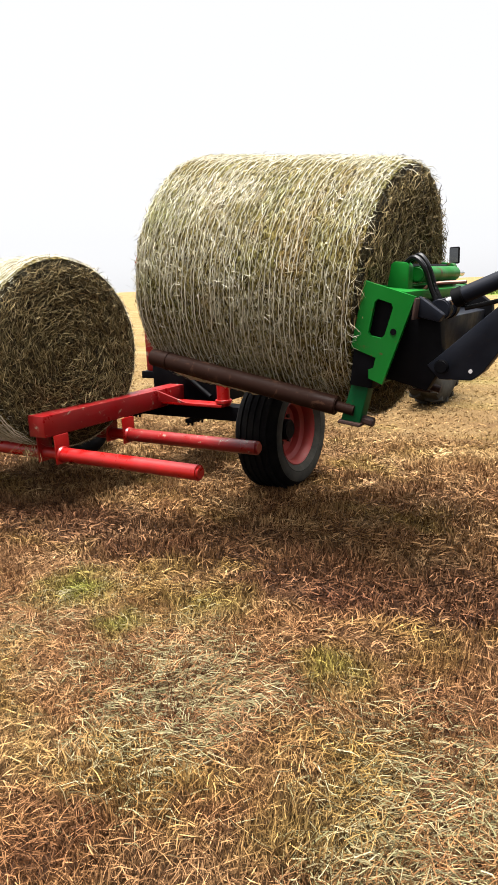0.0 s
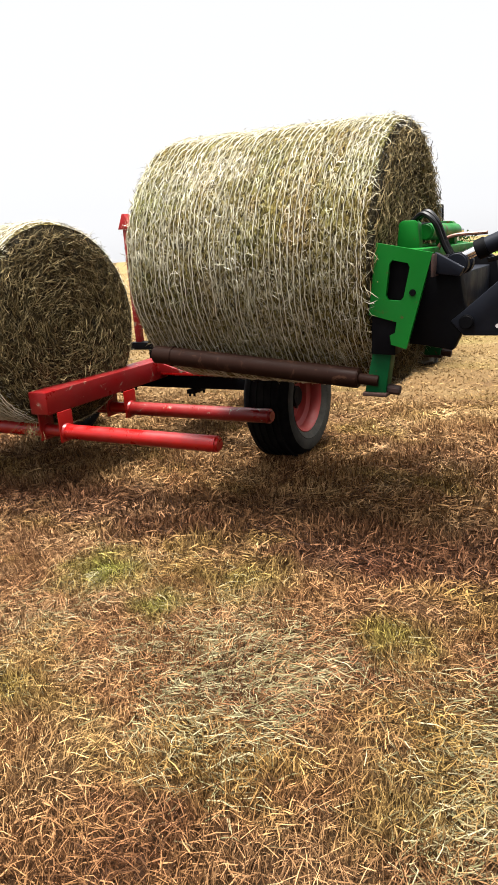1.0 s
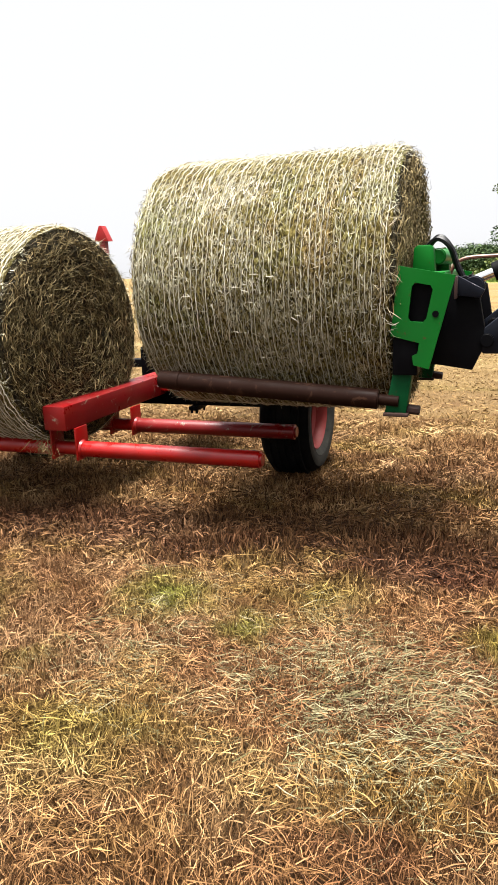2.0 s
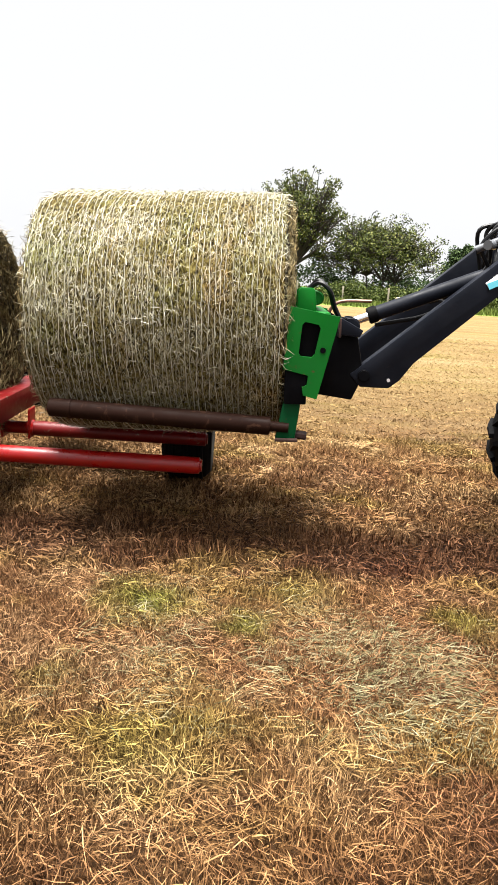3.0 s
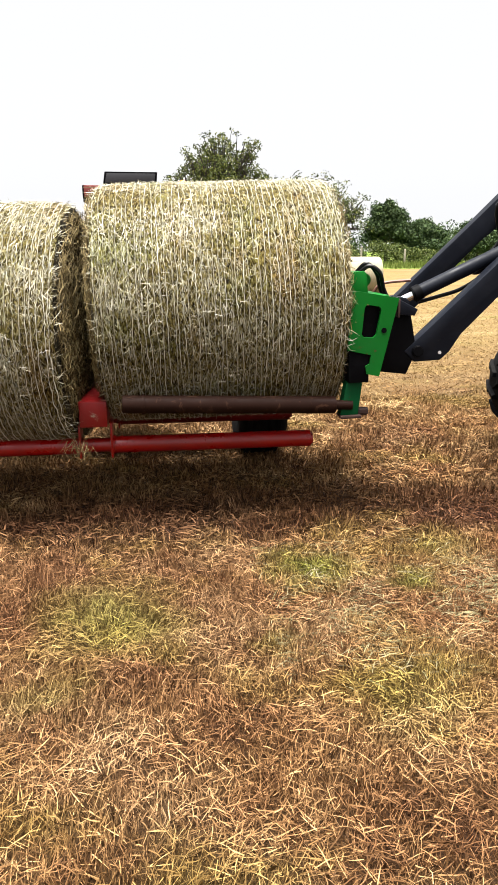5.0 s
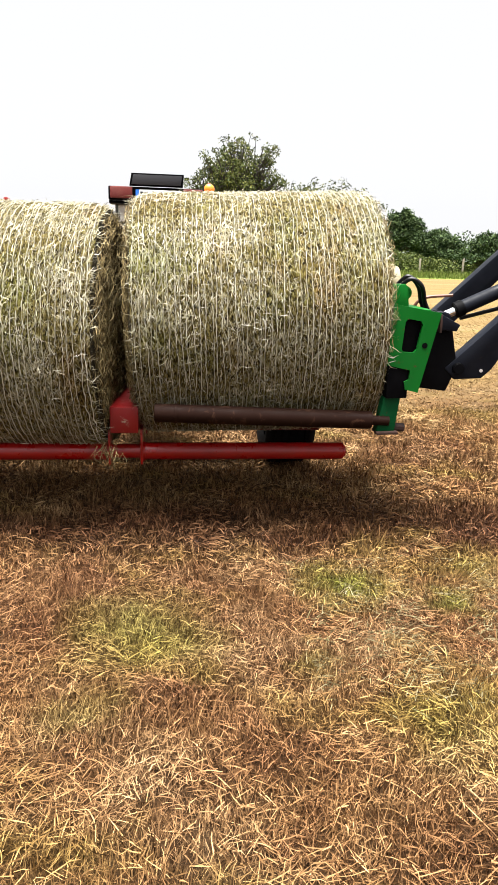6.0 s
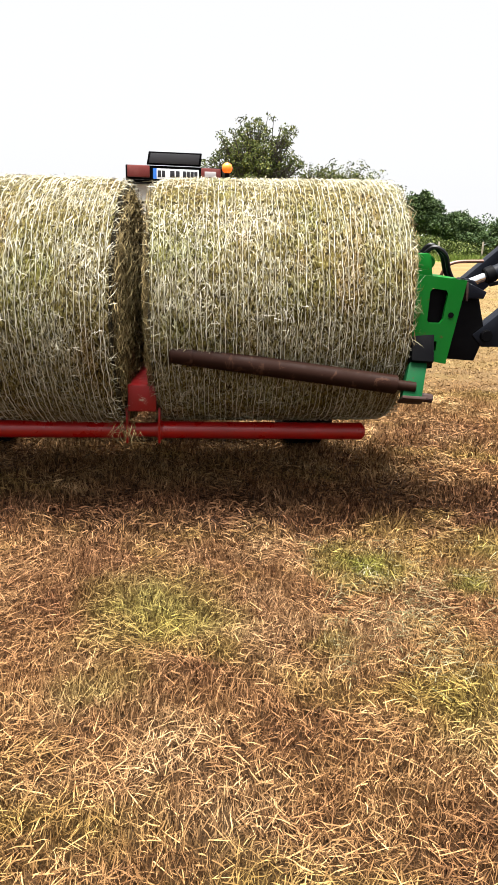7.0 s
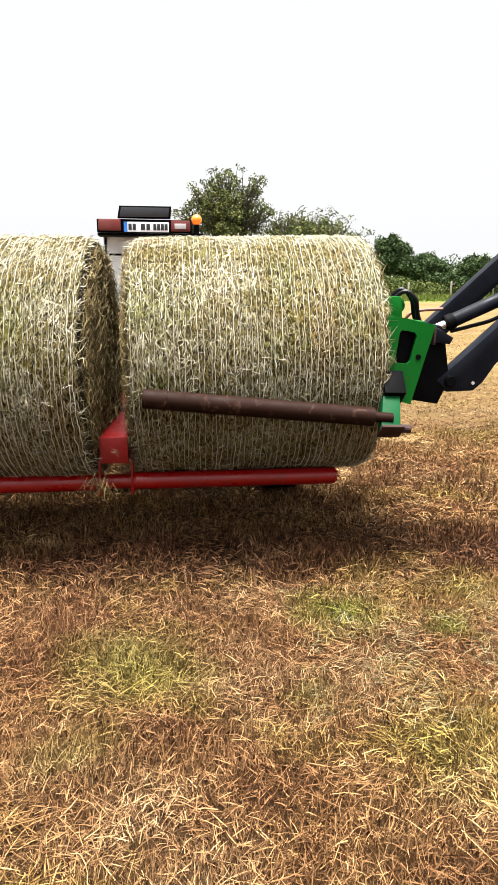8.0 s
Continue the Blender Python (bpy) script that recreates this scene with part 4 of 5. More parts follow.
# ---- bale handler on the loader ----
def build_handler():
    h = thing("bale_handler", "green bale handler with two brown steel rollers", "bale handler")
    for s in (-1, 1):
        y0, y1 = (-0.545, -0.525) if s < 0 else (0.525, 0.545)
        outline = [(0.622, 0.072), (0.842, 0.030), (0.752, -0.338), (0.690, -0.322), (0.684, -0.285), (0.705, -0.275), (0.710, -0.232), (0.596, -0.205)]
        # side plate as a ring round its slot
        bm = bmesh.new()
        slot = [(0.688, 0.006), (0.748, -0.006), (0.757, -0.022), (0.736, -0.135), (0.722, -0.150), (0.672, -0.146), (0.664, -0.132), (0.676, -0.008)]
        rings = {}
        for y in (y0, y1):
            rings[y] = ([bm.verts.new((x, y, z)) for x, z in outline], [bm.verts.new((x, y, z)) for x, z in slot])
            o, q = rings[y]
            eo = [bm.edges.new((o[i], o[(i + 1) % len(o)])) for i in range(len(o))]
            eq = [bm.edges.new((q[i], q[(i + 1) % len(q)])) for i in range(len(q))]
            bmesh.ops.triangle_fill(bm, use_beauty=True, edges=eo + eq)
        for k in (0, 1):
            a, b = rings[y0][k], rings[y1][k]
            for i in range(len(a)):
                j = (i + 1) % len(a)
                bm.faces.new((a[i], a[j], b[j], b[i]))
        ob = mesh_object("side_plate", bm, GREEN)
        ob.parent, ob["label"] = h, "green side plate with a slot"
        ob.data.shade_flat()
        part("bolt_hole", rod((0.771, y0 - 0.003 if s < 0 else y1 + 0.003, -0.117), (0.771, (y0 + y1) / 2, -0.117), 0.013, None, 16), BLACK, ob, "dark round hole")
        part("edge_strip", box(0.838, 0.848, min(y0, y1 * 1.0), max(y0, y1) + (0.09 if s < 0 else 0), -0.06, 0.024, 0.002), RUST, h, "rusty red edge plate")
        part("inner_plate", box(0.652, 0.775, min(y0, y1) + (0.03 if s < 0 else -0.03), max(y0, y1) + (0.03 if s < 0 else -0.03), -0.18, 0.0, 0.003), BLACK, h)
    # cross frame between the plates
    part("top_rail", box(0.645, 0.80, -0.524, 0.524, 0.005, 0.045, 0.006), GREEN, h)
    part("back_plate", box(0.615, 0.640, -0.50, 0.50, -0.40, 0.05, 0.006), GREEN, h)
    part("lower_rail", box(0.62, 0.70, -0.52, 0.52, -0.36, -0.29, 0.006), BLACK, h)
    for y in (-0.36, 0.30):
        part("upright", prism([(0.650, 0.04), (0.745, 0.03), (0.735, 0.140), (0.722, 0.152), (0.668, 0.152), (0.655, 0.140)], y, y + 0.06, 0.006), GREEN, h)
    bm = rod((0.745, -0.28, 0.105), (0.745, 0.28, 0.105), 0.034, None, 24, 0.006)
    part("hydraulic_cylinder", bm, GREEN, h, "green hydraulic cylinder")
    part("cylinder_rod", rod((0.745, 0.28, 0.105), (0.745, 0.42, 0.105), 0.016, None, 14), CHROME, h)
    part("stop_post", rod((0.69, -0.30, 0.12), (0.69, 0.30, 0.12), 0.025, None, 16), BLACK, h)
    # dark carrier between the plates and the loader arms
    for y in (-0.46, 0.40):
        part("carrier_plate", prism([(0.80, 0.0), (0.845, 0.02), (0.925, -0.030), (0.965, -0.235), (0.915, -0.350), (0.775, -0.330), (0.70, -0.33), (0.70, -0.05)], y, y + 0.06, 0.006), BLACK, h, "black carrier plate")
    part("carrier_beam", box(0.72, 0.90, -0.40, 0.40, -0.31, -0.06, 0.01), NAVY, h)
    part("corner_gusset", prism([(0.84, 0.03), (0.95, -0.03), (0.935, -0.06), (0.84, -0.05)], -0.50, -0.465, 0.004), NAVY, h)
    for i, y in enumerate((-0.33, -0.27)):
        part("hydraulic_hose", hose([(0.70, y, 0.14), (0.75, y - 0.02, 0.175 + 0.01 * i), (0.80, y - 0.03, 0.14), (0.83, y, 0.06), (0.88, y + 0.02, -0.03)], 0.011), HOSE, h)
    for y in (-0.40, -0.30):
        part("pin_boss", rod((0.90, y, -0.02), (0.90, y + 0.05, -0.02), 0.045, None, 18, 0.006), NAVY, h)
    # far half of the grab mirrored; each arm swings on a pin along x
    arms = []
    for s in (-1, 1):
        a = new("grab_arm")
        a.parent = h
        a.matrix_basis = pose(0.66, s * 0.45, -0.20)
        leg = prism([(-0.058, -0.165), (0.022, -0.165), (0.000, -0.335), (-0.090, -0.335)], min(s * -0.01, s * 0.06), max(s * -0.01, s * 0.06), 0.006)
        part("leg", leg, LEG_GREEN, a, "dull green hinged leg")
        part("leg_block", box(-0.055, 0.045, min(s * -0.02, s * 0.085), max(s * -0.02, s * 0.085), -0.166, 0.0, 0.006), BLACK, a)
        part("foot_plate", box(-0.092, 0.012, s * 0.036 - 0.05, s * 0.036 + 0.05, -0.343, -0.329, 0.004), RUST, a)
        part("end_bolt", rod((-0.02, s * 0.03, -0.315), (0.055, s * 0.03, -0.322), 0.022, None, 6, 0.003), RUST, a, "rusty end bolt")
        bm = rod((-1.14, s * 0.088, -0.211), (-0.115, s * 0.056, -0.275), 0.043, None, 28, 0.004)
        bm = rod((-1.05, s * 0.0852, -0.2166), (-1.035, s * 0.0847, -0.2176), 0.047, None, 28, 0.002, bm)
        part("roller", bm, ROLLER, a, "brown steel roller tube")
        part("roller_spindle", rod((-0.12, s * 0.056, -0.275), (-0.03, s * 0.056, -0.281), 0.024, None, 14), ROLLER, a)
        arms.append(a)
    return h, arms


# ---- loader arms: x, z outline from the pin at the handler ----
def build_loader():
    lo = thing("front_loader", "dark blue-grey tractor front loader arms", "loader")
    outline = [(-0.05, 0.03), (0.57, 0.575), (0.84, 0.81), (1.02, 0.82), (1.90, 0.52), (1.90, 0.38), (1.06, 0.68), (0.94, 0.68), (0.64, 0.475), (0.20, 0.075), (0.145, -0.01), (0.10, -0.05), (-0.03, -0.055), (-0.085, 0.0)]
    steep = lambda points: [(x, z + 0.085 * max(0.0, x - 0.2)) for x, z in points]
    outline = steep(outline)
    for y in (-0.465, 0.385):
        arm = part("loader_arm", prism(outline, y, y + 0.08, 0.008), NAVY, lo)
        part("pin", rod((-0.02, y - 0.02, 0.0), (-0.02, y + 0.10, 0.0), 0.028, None, 16, 0.004), BLACK, arm)
        part("lug_hole", rod((0.095, y - 0.004, -0.012), (0.095, y + 0.02, -0.012), 0.008, None, 12), LAMP_GREY, arm, "bright lug hole")
    # maker's sticker drawn as plain shapes
    st = part("sticker", prism(steep([(0.460, 0.430), (0.580, 0.530), (0.740, 0.660), (0.840, 0.655), (0.800, 0.540), (0.480, 0.405)]), -0.469, -0.4665, 0), PLATE_WHITE, lo, "white and cyan maker's sticker")
    part("sticker_band", prism(steep([(0.465, 0.427), (0.480, 0.402), (0.800, 0.537), (0.810, 0.567)]), -0.4715, -0.4695, 0), CYAN, st)
    part("sticker_badge", prism(steep([(0.552, 0.470), (0.687, 0.500), (0.672, 0.580), (0.542, 0.545)]), -0.4715, -0.4695, 0), PLATE_BLACK, st)
    part("sticker_badge_face", prism(steep([(0.560, 0.482), (0.677, 0.508), (0.666, 0.569), (0.550, 0.537)]), -0.4735, -0.4717, 0), PLATE_WHITE, st)
    for x in (0.577, 0.605, 0.636):
        part("sticker_bar", prism(steep([(x - 0.009, 0.502 + (x - 0.577) * 0.25), (x + 0.009, 0.507 + (x - 0.577) * 0.25), (x + 0.007, 0.540 + (x - 0.577) * 0.25), (x - 0.011, 0.535 + (x - 0.577) * 0.25)]), -0.4755, -0.4737, 0), PLATE_BLACK, st)
    for y, dz in ((-0.36, 0.03),):
        cyl = part("tilt_cylinder", rod((-0.015, y, 0.235 + dz), (0.48, y, 0.455 + dz), 0.034, None, 22, 0.005), NAVY, lo, "dark tilt cylinder")
        part("cylinder_collar", rod((-0.02, y, 0.233 + dz), (0.02, y, 0.251 + dz), 0.039, None, 22, 0.004), BLACK, cyl)
        part("chrome_rod", rod((-0.125, y, 0.186 + dz), (-0.015, y, 0.235 + dz), 0.020, None, 16), CHROME, cyl, "bright chrome rod")
        part("rod_eye", rod((-0.135, y - 0.04, 0.18 + dz), (-0.135, y + 0.04, 0.18 + dz), 0.04, None, 18, 0.004), BLACK, cyl)
    for y in (-0.36, 0.30):
        part("lift_cylinder", rod((0.73, y + 0.03, 0.69), (1.25, y + 0.03, 0.82), 0.052, None, 22, 0.006), SILVER, lo, "silver lift cylinder")
    part("cross_tube", rod((0.86, -0.40, 0.74), (0.86, 0.40, 0.74), 0.06, None, 22, 0.004), NAVY, lo)
    part("cross_cover", prism([(0.70, 0.72), (0.80, 0.845), (0.90, 0.875), (1.15, 0.86), (1.10, 0.78), (0.80, 0.71)], -0.36, 0.36, 0.01), NAVY, lo, "dark cover between the loader arms")
    rnd = random.Random(11)
    for i in range(6):
        y = -0.35 + 0.045 * i
        j = lambda k: rnd.uniform(-k, k)
        part("hydraulic_hose", hose([(0.32 + j(0.04), y + 0.03, 0.37 + j(0.03)), (0.42 + j(0.05), y + j(0.03), 0.40 + j(0.03)), (0.50 + j(0.05), y + j(0.04), 0.52 + j(0.04)), (0.52 + j(0.06), y + j(0.04), 0.66 + j(0.04)), (0.62 + j(0.04), y, 0.76 + j(0.03)), (0.78, y, 0.78)], 0.010), HOSE, lo)
    part("hose_run", hose([(0.02, -0.33, 0.225), (0.12, -0.33, 0.25), (0.24, -0.33, 0.285), (0.36, -0.33, 0.36), (0.46, -0.33, 0.46)], 0.010), HOSE, lo)
    part("copper_pipe", hose([(-0.20, -0.26, 0.21), (-0.19, -0.26, 0.275), (-0.14, -0.26, 0.318), (0.0, -0.26, 0.33)], 0.008), BRASS, lo, "copper-brown hydraulic pipe")
    bm = rod((0.44, -0.30, 0.60), (0.56, -0.34, 0.66), 0.018, None, 10)
    bm = rod((0.47, -0.37, 0.62), (0.53, -0.29, 0.63), 0.022, None, 10, into=bm)
    part("hose_coupling", bm, SILVER, lo)
    return lo


# ---- loader tractor: origin on the ground between its front wheels ----
def build_loader_tractor():
    t = thing("loader_tractor", "dark farm tractor carrying a front loader", "tractor")
    wheels = []
    for s in (-1, 1):
        w = build_wheel("front_wheel", t, pose(0, s * 0.72, 0.47, 0, 0, 0 if s < 0 else 180), 0.44, 0.34, 0.26, RUBBER, RUBBER, BLACK, 18)
        wheels.append((w, s))
    part("front_axle", box(-0.07, 0.07, -0.60, 0.60, 0.46, 0.60, 0.02), BLACK, t)
    part("bonnet", box(-0.35, 1.55, -0.30, 0.30, 0.80, 1.40, 0.06), GREYBOX, t)
    part("engine", box(-0.30, 1.6, -0.24, 0.24, 0.50, 0.80, 0.03), BLACK, t)
    part("front_weight", box(-0.52, -0.32, -0.28, 0.28, 0.50, 0.80, 0.03), BLACK, t)
    for s in (-1, 1):
        part("loader_mast", box(0.55, 0.70, s * 0.43 - 0.05, s * 0.43 + 0.05, 0.55, 1.40, 0.01), NAVY, t)
        part("guard_post", box(-0.50, -0.45, s * 0.10 - 0.025, s * 0.10 + 0.025, 0.62, 1.22, 0.006), BLACK, t)
        part("rear_wheel_guard", box(1.75, 2.9, s * 0.85 - 0.2, s * 0.85 + 0.2, 1.35, 1.45, 0.03), BLACK, t)
        build_wheel("rear_wheel", t, pose(2.35, s * 0.85, 0.80, 0, 0, 0 if s < 0 else 180), 0.77, 0.45, 0.45, RUBBER, RUBBER, GREYBOX, 20)
    part("step_box", box(-0.16, 0.06, 0.44, 0.49, 0.56, 0.70, 0.02), BLACK, t)
    part("cab", box(1.65, 2.8, -0.55, 0.55, 1.0, 2.55, 0.06), GLASS, t)
    part("cab_roof", box(1.55, 2.9, -0.62, 0.62, 2.55, 2.70, 0.05), BLACK, t)
    part("rear_body", box(1.55, 2.9, -0.30, 0.30, 0.55, 1.0, 0.04), BLACK, t)
    return t, wheels


# ---- hedge, trees, fence, far bale ----
def leaf_mesh(name, centers, radii, per, size, material, squash=0.8):
    rng = np.random
    pts = []
    for c, r in zip(centers, radii):
        n = max(6, int(per * r * r))
        d = rng.normal(size=(n, 3))
        d /= np.linalg.norm(d, axis=1)[:, None]
        pts.append(np.array(c) + d * (r * rng.uniform(0.35, 1.05, n) ** 0.6)[:, None] * (1, 1, squash))
    p = np.concatenate(pts)
    n = len(p)
    a = rng.normal(size=(n, 3))
    a /= np.linalg.norm(a, axis=1)[:, None]
    b = np.cross(a, rng.normal(size=(n, 3)))
    b /= np.linalg.norm(b, axis=1)[:, None]
    s = (size * rng.uniform(0.5, 1.4, n))[:, None]
    co = np.stack([p - a * s, p - b * s * 0.5, p + a * s, p + b * s * 0.5], 1).reshape(-1, 3)
    me = bpy.data.meshes.new(name)
    me.vertices.add(4 * n)
    me.vertices.foreach_set("co", co.ravel())
    me.loops.add(4 * n)
    me.loops.foreach_set("vertex_index", np.arange(4 * n))
    me.polygons.add(n)
    me.polygons.foreach_set("loop_start", np.arange(n) * 4)
    me.update(calc_edges=True)
    me.materials.append(material)
    return me


def build_tree(x, y, half, height, base, leaf, label, stems=1, dense=1.0, lean=0.0, clump=0.85):
    rnd = random.Random(int(x * 100) + 5)
    t = thing("tree", label, "tree", pose(x, y, 0))
    bm = bmesh.new()
    ends = []
    for s in range(stems):
        x0 = (s - (stems - 1) / 2) * 0.7
        fork = height * rnd.uniform(0.22, 0.34)
        foot, top = Vector((x0, rnd.uniform(-0.3, 0.3), 0)), Vector((x0 * 1.8 + rnd.uniform(-0.3, 0.3), rnd.uniform(-0.4, 0.4), fork))
        rod(foot, top, 0.030 * height / stems ** 0.6, 0.020 * height / stems ** 0.6, 9, into=bm)
        for _ in range(int(52 / stems ** 0.5)):
            a, u = rnd.uniform(0, 2 * math.pi), rnd.random() ** 0.5
            dome = math.sqrt(max(0.0, 1 - u * u))
            zz = base + (height - base) * (0.30 + 0.68 * dome) * (0.45 + 0.55 * rnd.random() ** 0.5)
            e = Vector((lean * zz / height + x0 + math.cos(a) * u * half * 0.92, math.sin(a) * u * half * 0.7, zz))
            k = top.lerp(e, 0.45) + Vector((rnd.uniform(-0.3, 0.3), 0, rnd.uniform(0.0, 0.5)))
            rod(top, k, 0.013 * height / stems ** 0.5, 0.009 * height / stems ** 0.5, 7, into=bm)
            rod(k, e, 0.009 * height / stems ** 0.5, 0.004 * height, 6, into=bm)
            ends.append(e)
            for _ in range(11):
                e2 = k.lerp(e, rnd.uniform(0.2, 1)) + Vector((rnd.uniform(-1, 1), rnd.uniform(-1, 1), rnd.uniform(-0.3, 1.0))) * half * 0.19
                rod(k.lerp(e, rnd.uniform(0.2, 0.8)), e2, 0.005 * height, 0.002 * height, 5, into=bm)
                ends.append(e2)
    part("trunk", bm, BARK, t, "dark branching trunk")
    radii = [half * 0.125 * clump * rnd.uniform(0.7, 1.35) for _ in ends]
    me = leaf_mesh("crown", ends, radii, 400 * dense, 0.11, leaf)
    ob = new("crown", me)
    ob.parent = t
    return t


def build_hedge():
    rnd = random.Random(5)
    cs, rs = [], []
    for i in range(430):
        x = rnd.uniform(-11, 62)
        low = 0.4 if x < 1 else 1.0
        cs.append((x, 58 + rnd.uniform(-0.9, 0.9), low * (rnd.uniform(0.2, 1.5) + 0.25 * math.sin(x * 0.7))))
        rs.append(rnd.uniform(0.5, 0.95) * (0.5 + 0.5 * low))
    me = leaf_mesh("hedge", cs, rs, 230, 0.10, HEDGE_GREEN)
    tagged(new("hedge", me), "overgrown green hedge bank along the field edge", "hedge", kind="stuff")
    cs, rs = [], []
    for i in range(440):
        x = rnd.uniform(-12, 75)
        low = 0.3 if x < 1 else 1.0
        cs.append((x, 66 + rnd.uniform(-2, 2), low * (rnd.uniform(0.4, 3.1) + 0.7 * math.sin(x * 0.33) + 0.5 * math.sin(x * 0.9))))
        rs.append(rnd.uniform(0.8, 1.7) * (0.4 + 0.6 * low))
    me = leaf_mesh("far_bushes", cs, rs, 110, 0.14, LEAF_DARK)
    tagged(new("far_bushes", me), "dark bushes and low trees behind the hedge", "bushes", kind="stuff")
    rng = np.random
    n = 20000
    r = scatter(n, -12, 62, 47.5, 57.5)
    h = rng.uniform(0.15, 0.6, n)
    tip = r + np.c_[rng.normal(0, 0.1, n), rng.normal(0, 0.1, n), h]
    me = blades_mesh("long_grass", r, tip, rng.uniform(0.03, 0.06, n), None, LEAF_GRASS)
    tagged(new("long_grass", me), "uncut bright green grass before the hedge", "grass", kind="stuff")


LEAF_GRASS = leafy("headland_grass", (0.04032, 0.06336, 0.00864), (0.0864, 0.1152, 0.02016), (0.1555, 0.167, 0.04608))


def build_far_bale():
    b = thing("far_round_bale", "pale round hay bale standing alone in the field", "hay bale", pose(6.62, 18.0, 0.575, 0, 0, -2), group="round bales")
    bm = bmesh.new()
    rings = []
    prof = [(-0.59, 0.0), (-0.60, 0.50), (-0.58, 0.558), (-0.54, 0.575), (0.54, 0.575), (0.58, 0.558), (0.60, 0.50), (0.59, 0.0)]
    for j in range(48):
        a = 2 * math.pi * j / 48
        rings.append([bm.verts.new((x, r * math.cos(a), r * math.sin(a))) for x, r in prof[1:-1]])
    for i in range(48):
        p, q = rings[i], rings[(i + 1) % 48]
        for j in range(len(p) - 1):
            bm.faces.new((p[j], p[j + 1], q[j + 1], q[j]))
    bm.faces.new([r[0] for r in rings])
    bm.faces.new([r[-1] for r in rings])
    part("hay_body", bm, FAR_HAY, b)


def build_fence():
    f = thing("wire_fence", "old wooden fence posts along the hedge", "fence", pose(0, 56.8, 0))
    for i, x in enumerate(range(-10, 46, 4)):
        part("post", box(x - 0.07, x + 0.07, -0.07, 0.07, 0, 1.55 + 0.1 * math.sin(i * 2.1), 0.02), WOODPOST_PALE, f)


kp = Nodes("weathered_post")
WOODPOST_PALE = kp.done(kp.ramp(kp.noise(5, 6, 0.7, kp.coords("Object", (4, 4, 0.8))), (0.3, (0.16, 0.13, 0.10)), (0.7, (0.32, 0.28, 0.22))), 0.9)

build_ground()
build_trailer()
bale = build_bale()
left_bale = copy_thing(bale, pose(-0.626, 0.40, 0.965, 130, 0, -5))
left_bale["label"] = "net-wrapped round hay bale resting on the trailer prongs"
handler, grab_arms = build_handler()
loader = build_loader()
loader_tractor, front_wheels = build_loader_tractor()
build_tow_tractor()
build_far_bale()
build_tree(5.7, 62, 5.3, 11.9, 2.6, LEAF_LIGHT, "tall open-crowned tree behind the hedge", 1, 0.46, 0.5, 0.60)
build_tree(13.6, 62, 5.8, 7.6, 2.0, LEAF_LIGHT, "wide many-stemmed tree with thin foliage behind the hedge", 4, 0.30, 0.0, 0.52)
build_tree(-0.6, 62, 4.0, 2.3, 0.2, LEAF_DARK, "low spreading bush behind the hedge", 2, 0.3, 0.0, 1.1)
build_tree(22.7, 64, 2.3, 6.1, 0.8, LEAF_DARK, "dense dark round tree behind the hedge", 1, 0.55, 0.0, 1.6)
build_tree(26.5, 65, 2.4, 4.2, 0.5, LEAF_DARK, "low dark bushy tree behind the hedge", 2, 0.45, 0.0, 1.6)
build_tree(28.3, 57, 1.9, 3.9, 0.3, LEAF_DARK, "rounded dark bush at the end of the hedge", 2, 0.50, 0.0, 1.5)
build_tree(33.0, 58, 2.2, 5.0, 0.6, LEAF_DARK, "low dark bushy tree behind the hedge", 2, 0.45, 0.0, 1.6)
build_hedge()
build_fence()
build_stubble()
build_loose_hay()

# ---- movement ----
# bale: seconds, x, y, z, turn and pitch in degrees
BALE_ROWS = [
    (0, 1.477, 0.553, 1.346, 0.0, 7.6),
    (0.3, 1.465, 0.539, 1.337, 0.2, 6.3),
    (0.5, 1.450, 0.529, 1.330, 0.3, 5.3),
    (0.7, 1.426, 0.521, 1.306, 0.4, 4.0),
    (1, 1.394, 0.509, 1.259, 0.5, 2.1),
    (1.2, 1.362, 0.493, 1.298, 0.5, 2.3),
    (1.5, 1.273, 0.470, 1.316, 0.4, 2.5),
    (1.7, 1.234, 0.476, 1.271, 0.0, 1.1),
    (2.8, 1.002, 0.400, 1.150, -3.2, -0.4),
    (3, 0.925, 0.404, 1.116, -3.9, -2.7),
    (3.2, 0.889, 0.407, 1.106, -4.2, -2.5),
    (3.5, 0.851, 0.411, 1.122, -4.7, -2.3),
    (3.8, 0.829, 0.413, 1.141, -4.6, -2.4),
    (4, 0.772, 0.414, 1.111, -4.5, -2.5),
    (4.2, 0.751, 0.412, 1.107, -4.0, -2.2),
    (4.5, 0.685, 0.410, 1.135, -3.2, -1.6),
    (4.8, 0.665, 0.408, 1.101, -2.2, -1.7),
    (5.2, 0.650, 0.405, 1.057, -0.9, -1.8),
    (6.5, 0.677, 0.404, 1.041, -3.1, -2.5),
    (7, 0.672, 0.394, 0.993, -2.3, -1.5),
    (7.5, 0.671, 0.387, 0.981, -1.9, -1.7),
    (8, 0.707, 0.387, 0.975, -1.5, -1.1),
]
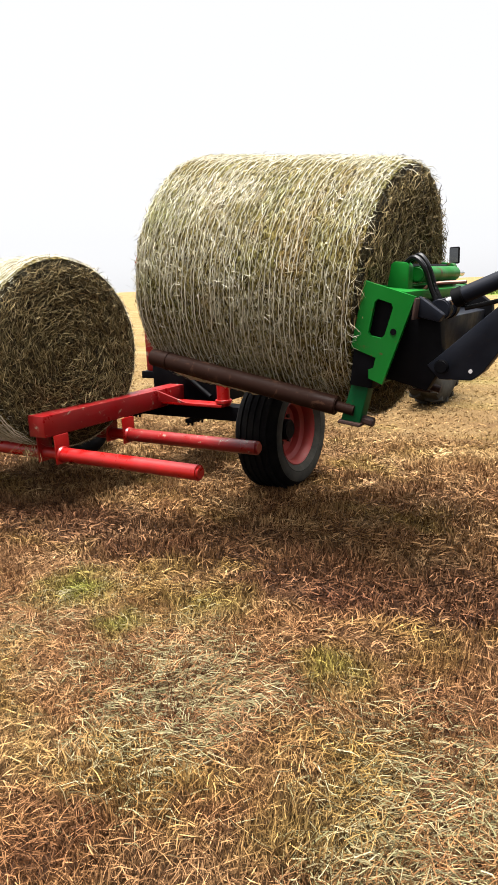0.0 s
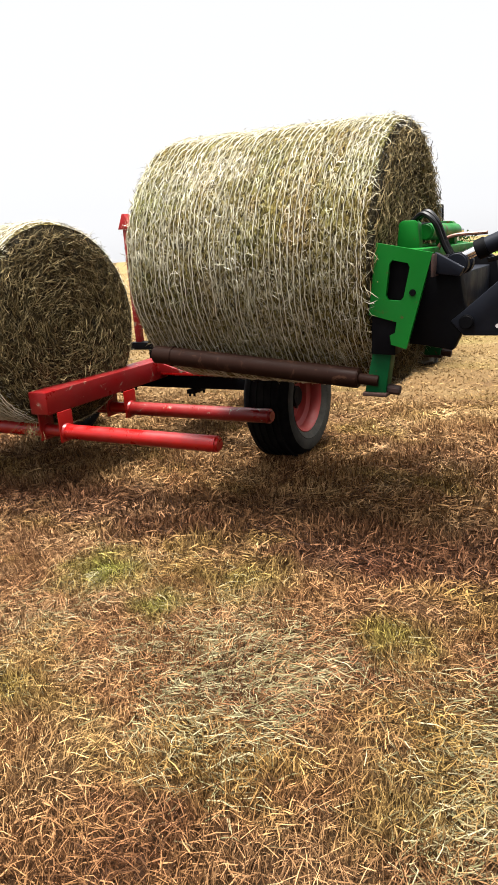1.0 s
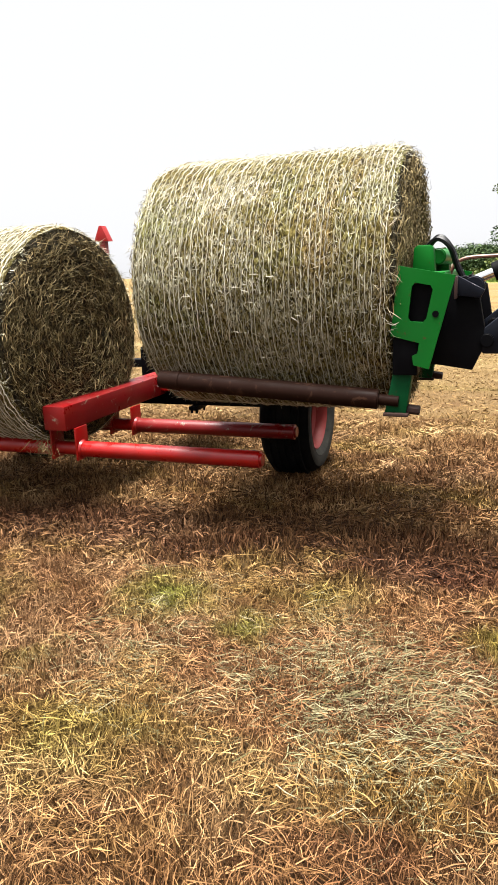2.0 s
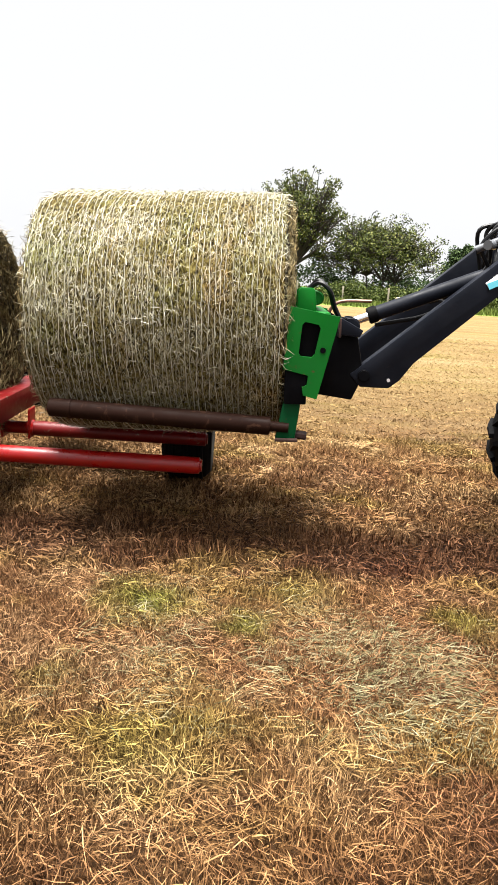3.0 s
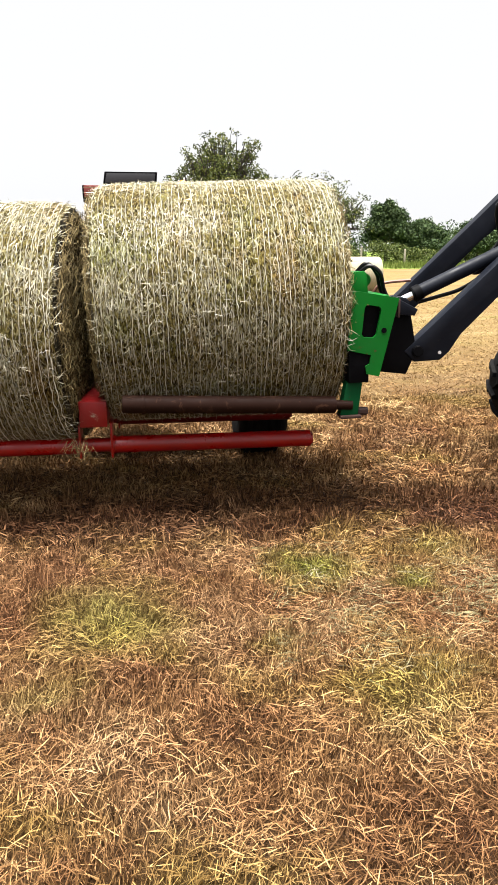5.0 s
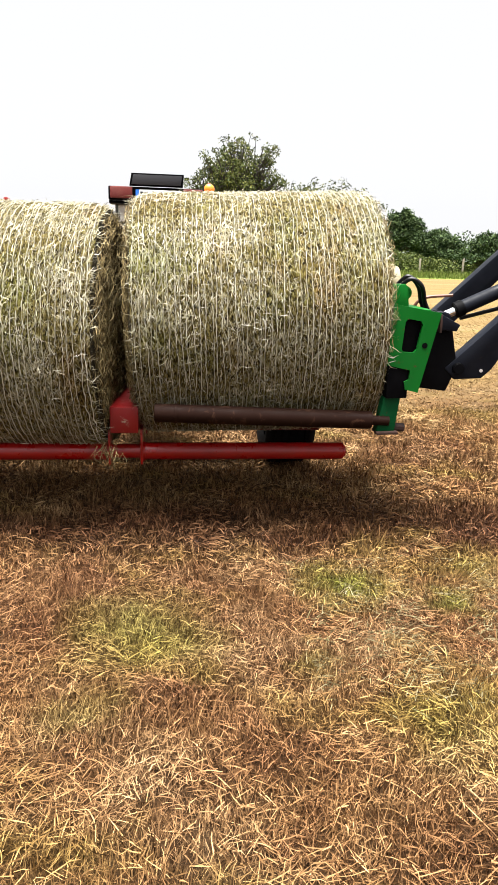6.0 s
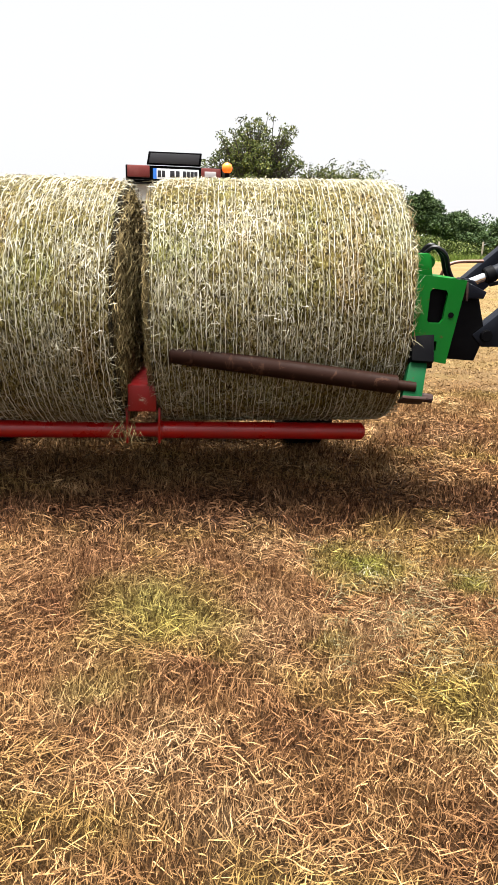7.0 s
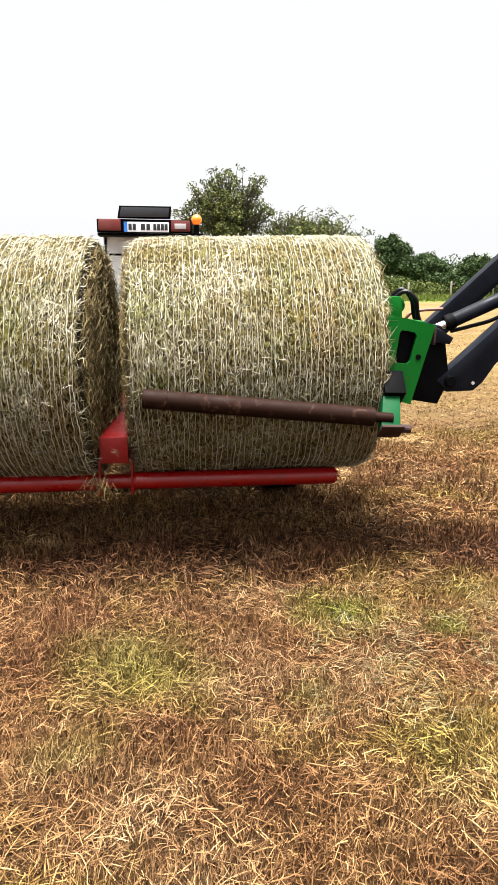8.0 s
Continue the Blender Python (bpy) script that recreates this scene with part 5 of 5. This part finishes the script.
# handler: the same until the grab opens
HANDLER_ROWS = [
    (0, 1.477, 0.553, 1.346, 0.0, 7.6),
    (0.3, 1.465, 0.539, 1.337, 0.2, 6.3),
    (0.5, 1.450, 0.529, 1.330, 0.3, 5.3),
    (0.7, 1.426, 0.521, 1.306, 0.4, 4.0),
    (1, 1.394, 0.509, 1.259, 0.5, 2.1),
    (1.2, 1.362, 0.493, 1.298, 0.5, 2.3),
    (1.5, 1.273, 0.470, 1.316, 0.4, 2.5),
    (1.7, 1.234, 0.476, 1.271, 0.0, 1.1),
    (2.8, 1.002, 0.400, 1.150, -3.2, -0.4),
    (3, 0.925, 0.404, 1.116, -3.9, -2.7),
    (3.2, 0.889, 0.407, 1.106, -4.2, -2.5),
    (3.5, 0.851, 0.411, 1.122, -4.7, -2.3),
    (3.8, 0.829, 0.413, 1.141, -4.6, -2.4),
    (4, 0.772, 0.414, 1.111, -4.5, -2.5),
    (4.2, 0.751, 0.412, 1.107, -4.0, -2.2),
    (4.5, 0.685, 0.410, 1.135, -3.2, -1.6),
    (4.8, 0.665, 0.408, 1.101, -2.2, -1.7),
    (5.2, 0.650, 0.405, 1.057, -0.9, -1.8),
    (6.5, 0.665, 0.404, 1.065, -3.1, -2.5),
    (6.8, 0.657, 0.398, 1.063, -2.6, -4.1),
    (7, 0.662, 0.394, 1.061, -2.2, -5.2),
    (7.2, 0.661, 0.392, 1.074, -2.0, -4.5),
    (7.5, 0.659, 0.390, 1.092, -1.8, -3.4),
    (7.8, 0.669, 0.389, 1.127, -1.6, -0.6),
    (8, 0.681, 0.389, 1.156, -1.5, 1.2),
]
# grab arms: seconds, opening and droop in degrees
GRAB_ROWS = [
    (0, 0, 0),
    (6.55, 0, 0),
    (7, 27, 8),
    (7.5, 40, 5),
    (8, 40, 0),
]


def motions():
    walk(bale, [(t, pose(x, y, z, 0, p, w) @ pose(0.010, 0, 0)) for t, x, y, z, w, p in BALE_ROWS])
    walk(handler, [(t, pose(x, y, z, 0, p, w)) for t, x, y, z, w, p in HANDLER_ROWS])
    for arm, s in zip(grab_arms, (-1, 1)):
        walk(arm, [(t, pose(0.66, s * 0.45, -0.20) @ pose(0, 0, 0, s * a, 0, 0) @ pose(0, 0, 0, 0, d, 0)) for t, a, d in GRAB_ROWS])
    # the loader hangs on the handler's pin and on the tractor's mast, whose height stays
    loader_rows, tractor_rows, wheel_rows = [], [], []
    for t, x, y, z, w, p in HANDLER_ROWS:
        pin = pose(x, y, z, 0, p, w) @ Vector((0.985, 0.0, -0.235))
        lift = math.degrees(math.asin((pin.z - 0.90) / 1.9))
        loader_rows.append((t, Matrix.Translation(pin) @ pose(0, 0, 0, 0, lift, w)))
        base = pin + Matrix.Rotation(radians(w), 3, "Z") @ Vector((1.9 * math.cos(radians(lift)) - 0.47, 0, 0))
        tractor_rows.append((t, pose(base.x, base.y, 0, 0, 0, w)))
        wheel_rows.append((t, base.x / 0.47))
    walk(loader, loader_rows)
    walk(loader_tractor, tractor_rows)
    for wheel, s in front_wheels:
        rest = pose(0, s * 0.72, 0.47, 0, 0, 0 if s < 0 else 180)
        walk(wheel, [(t, rest @ pose(0, 0, 0, 0, -s * math.degrees(a - wheel_rows[0][1]), 0)) for t, a in wheel_rows])


motions()
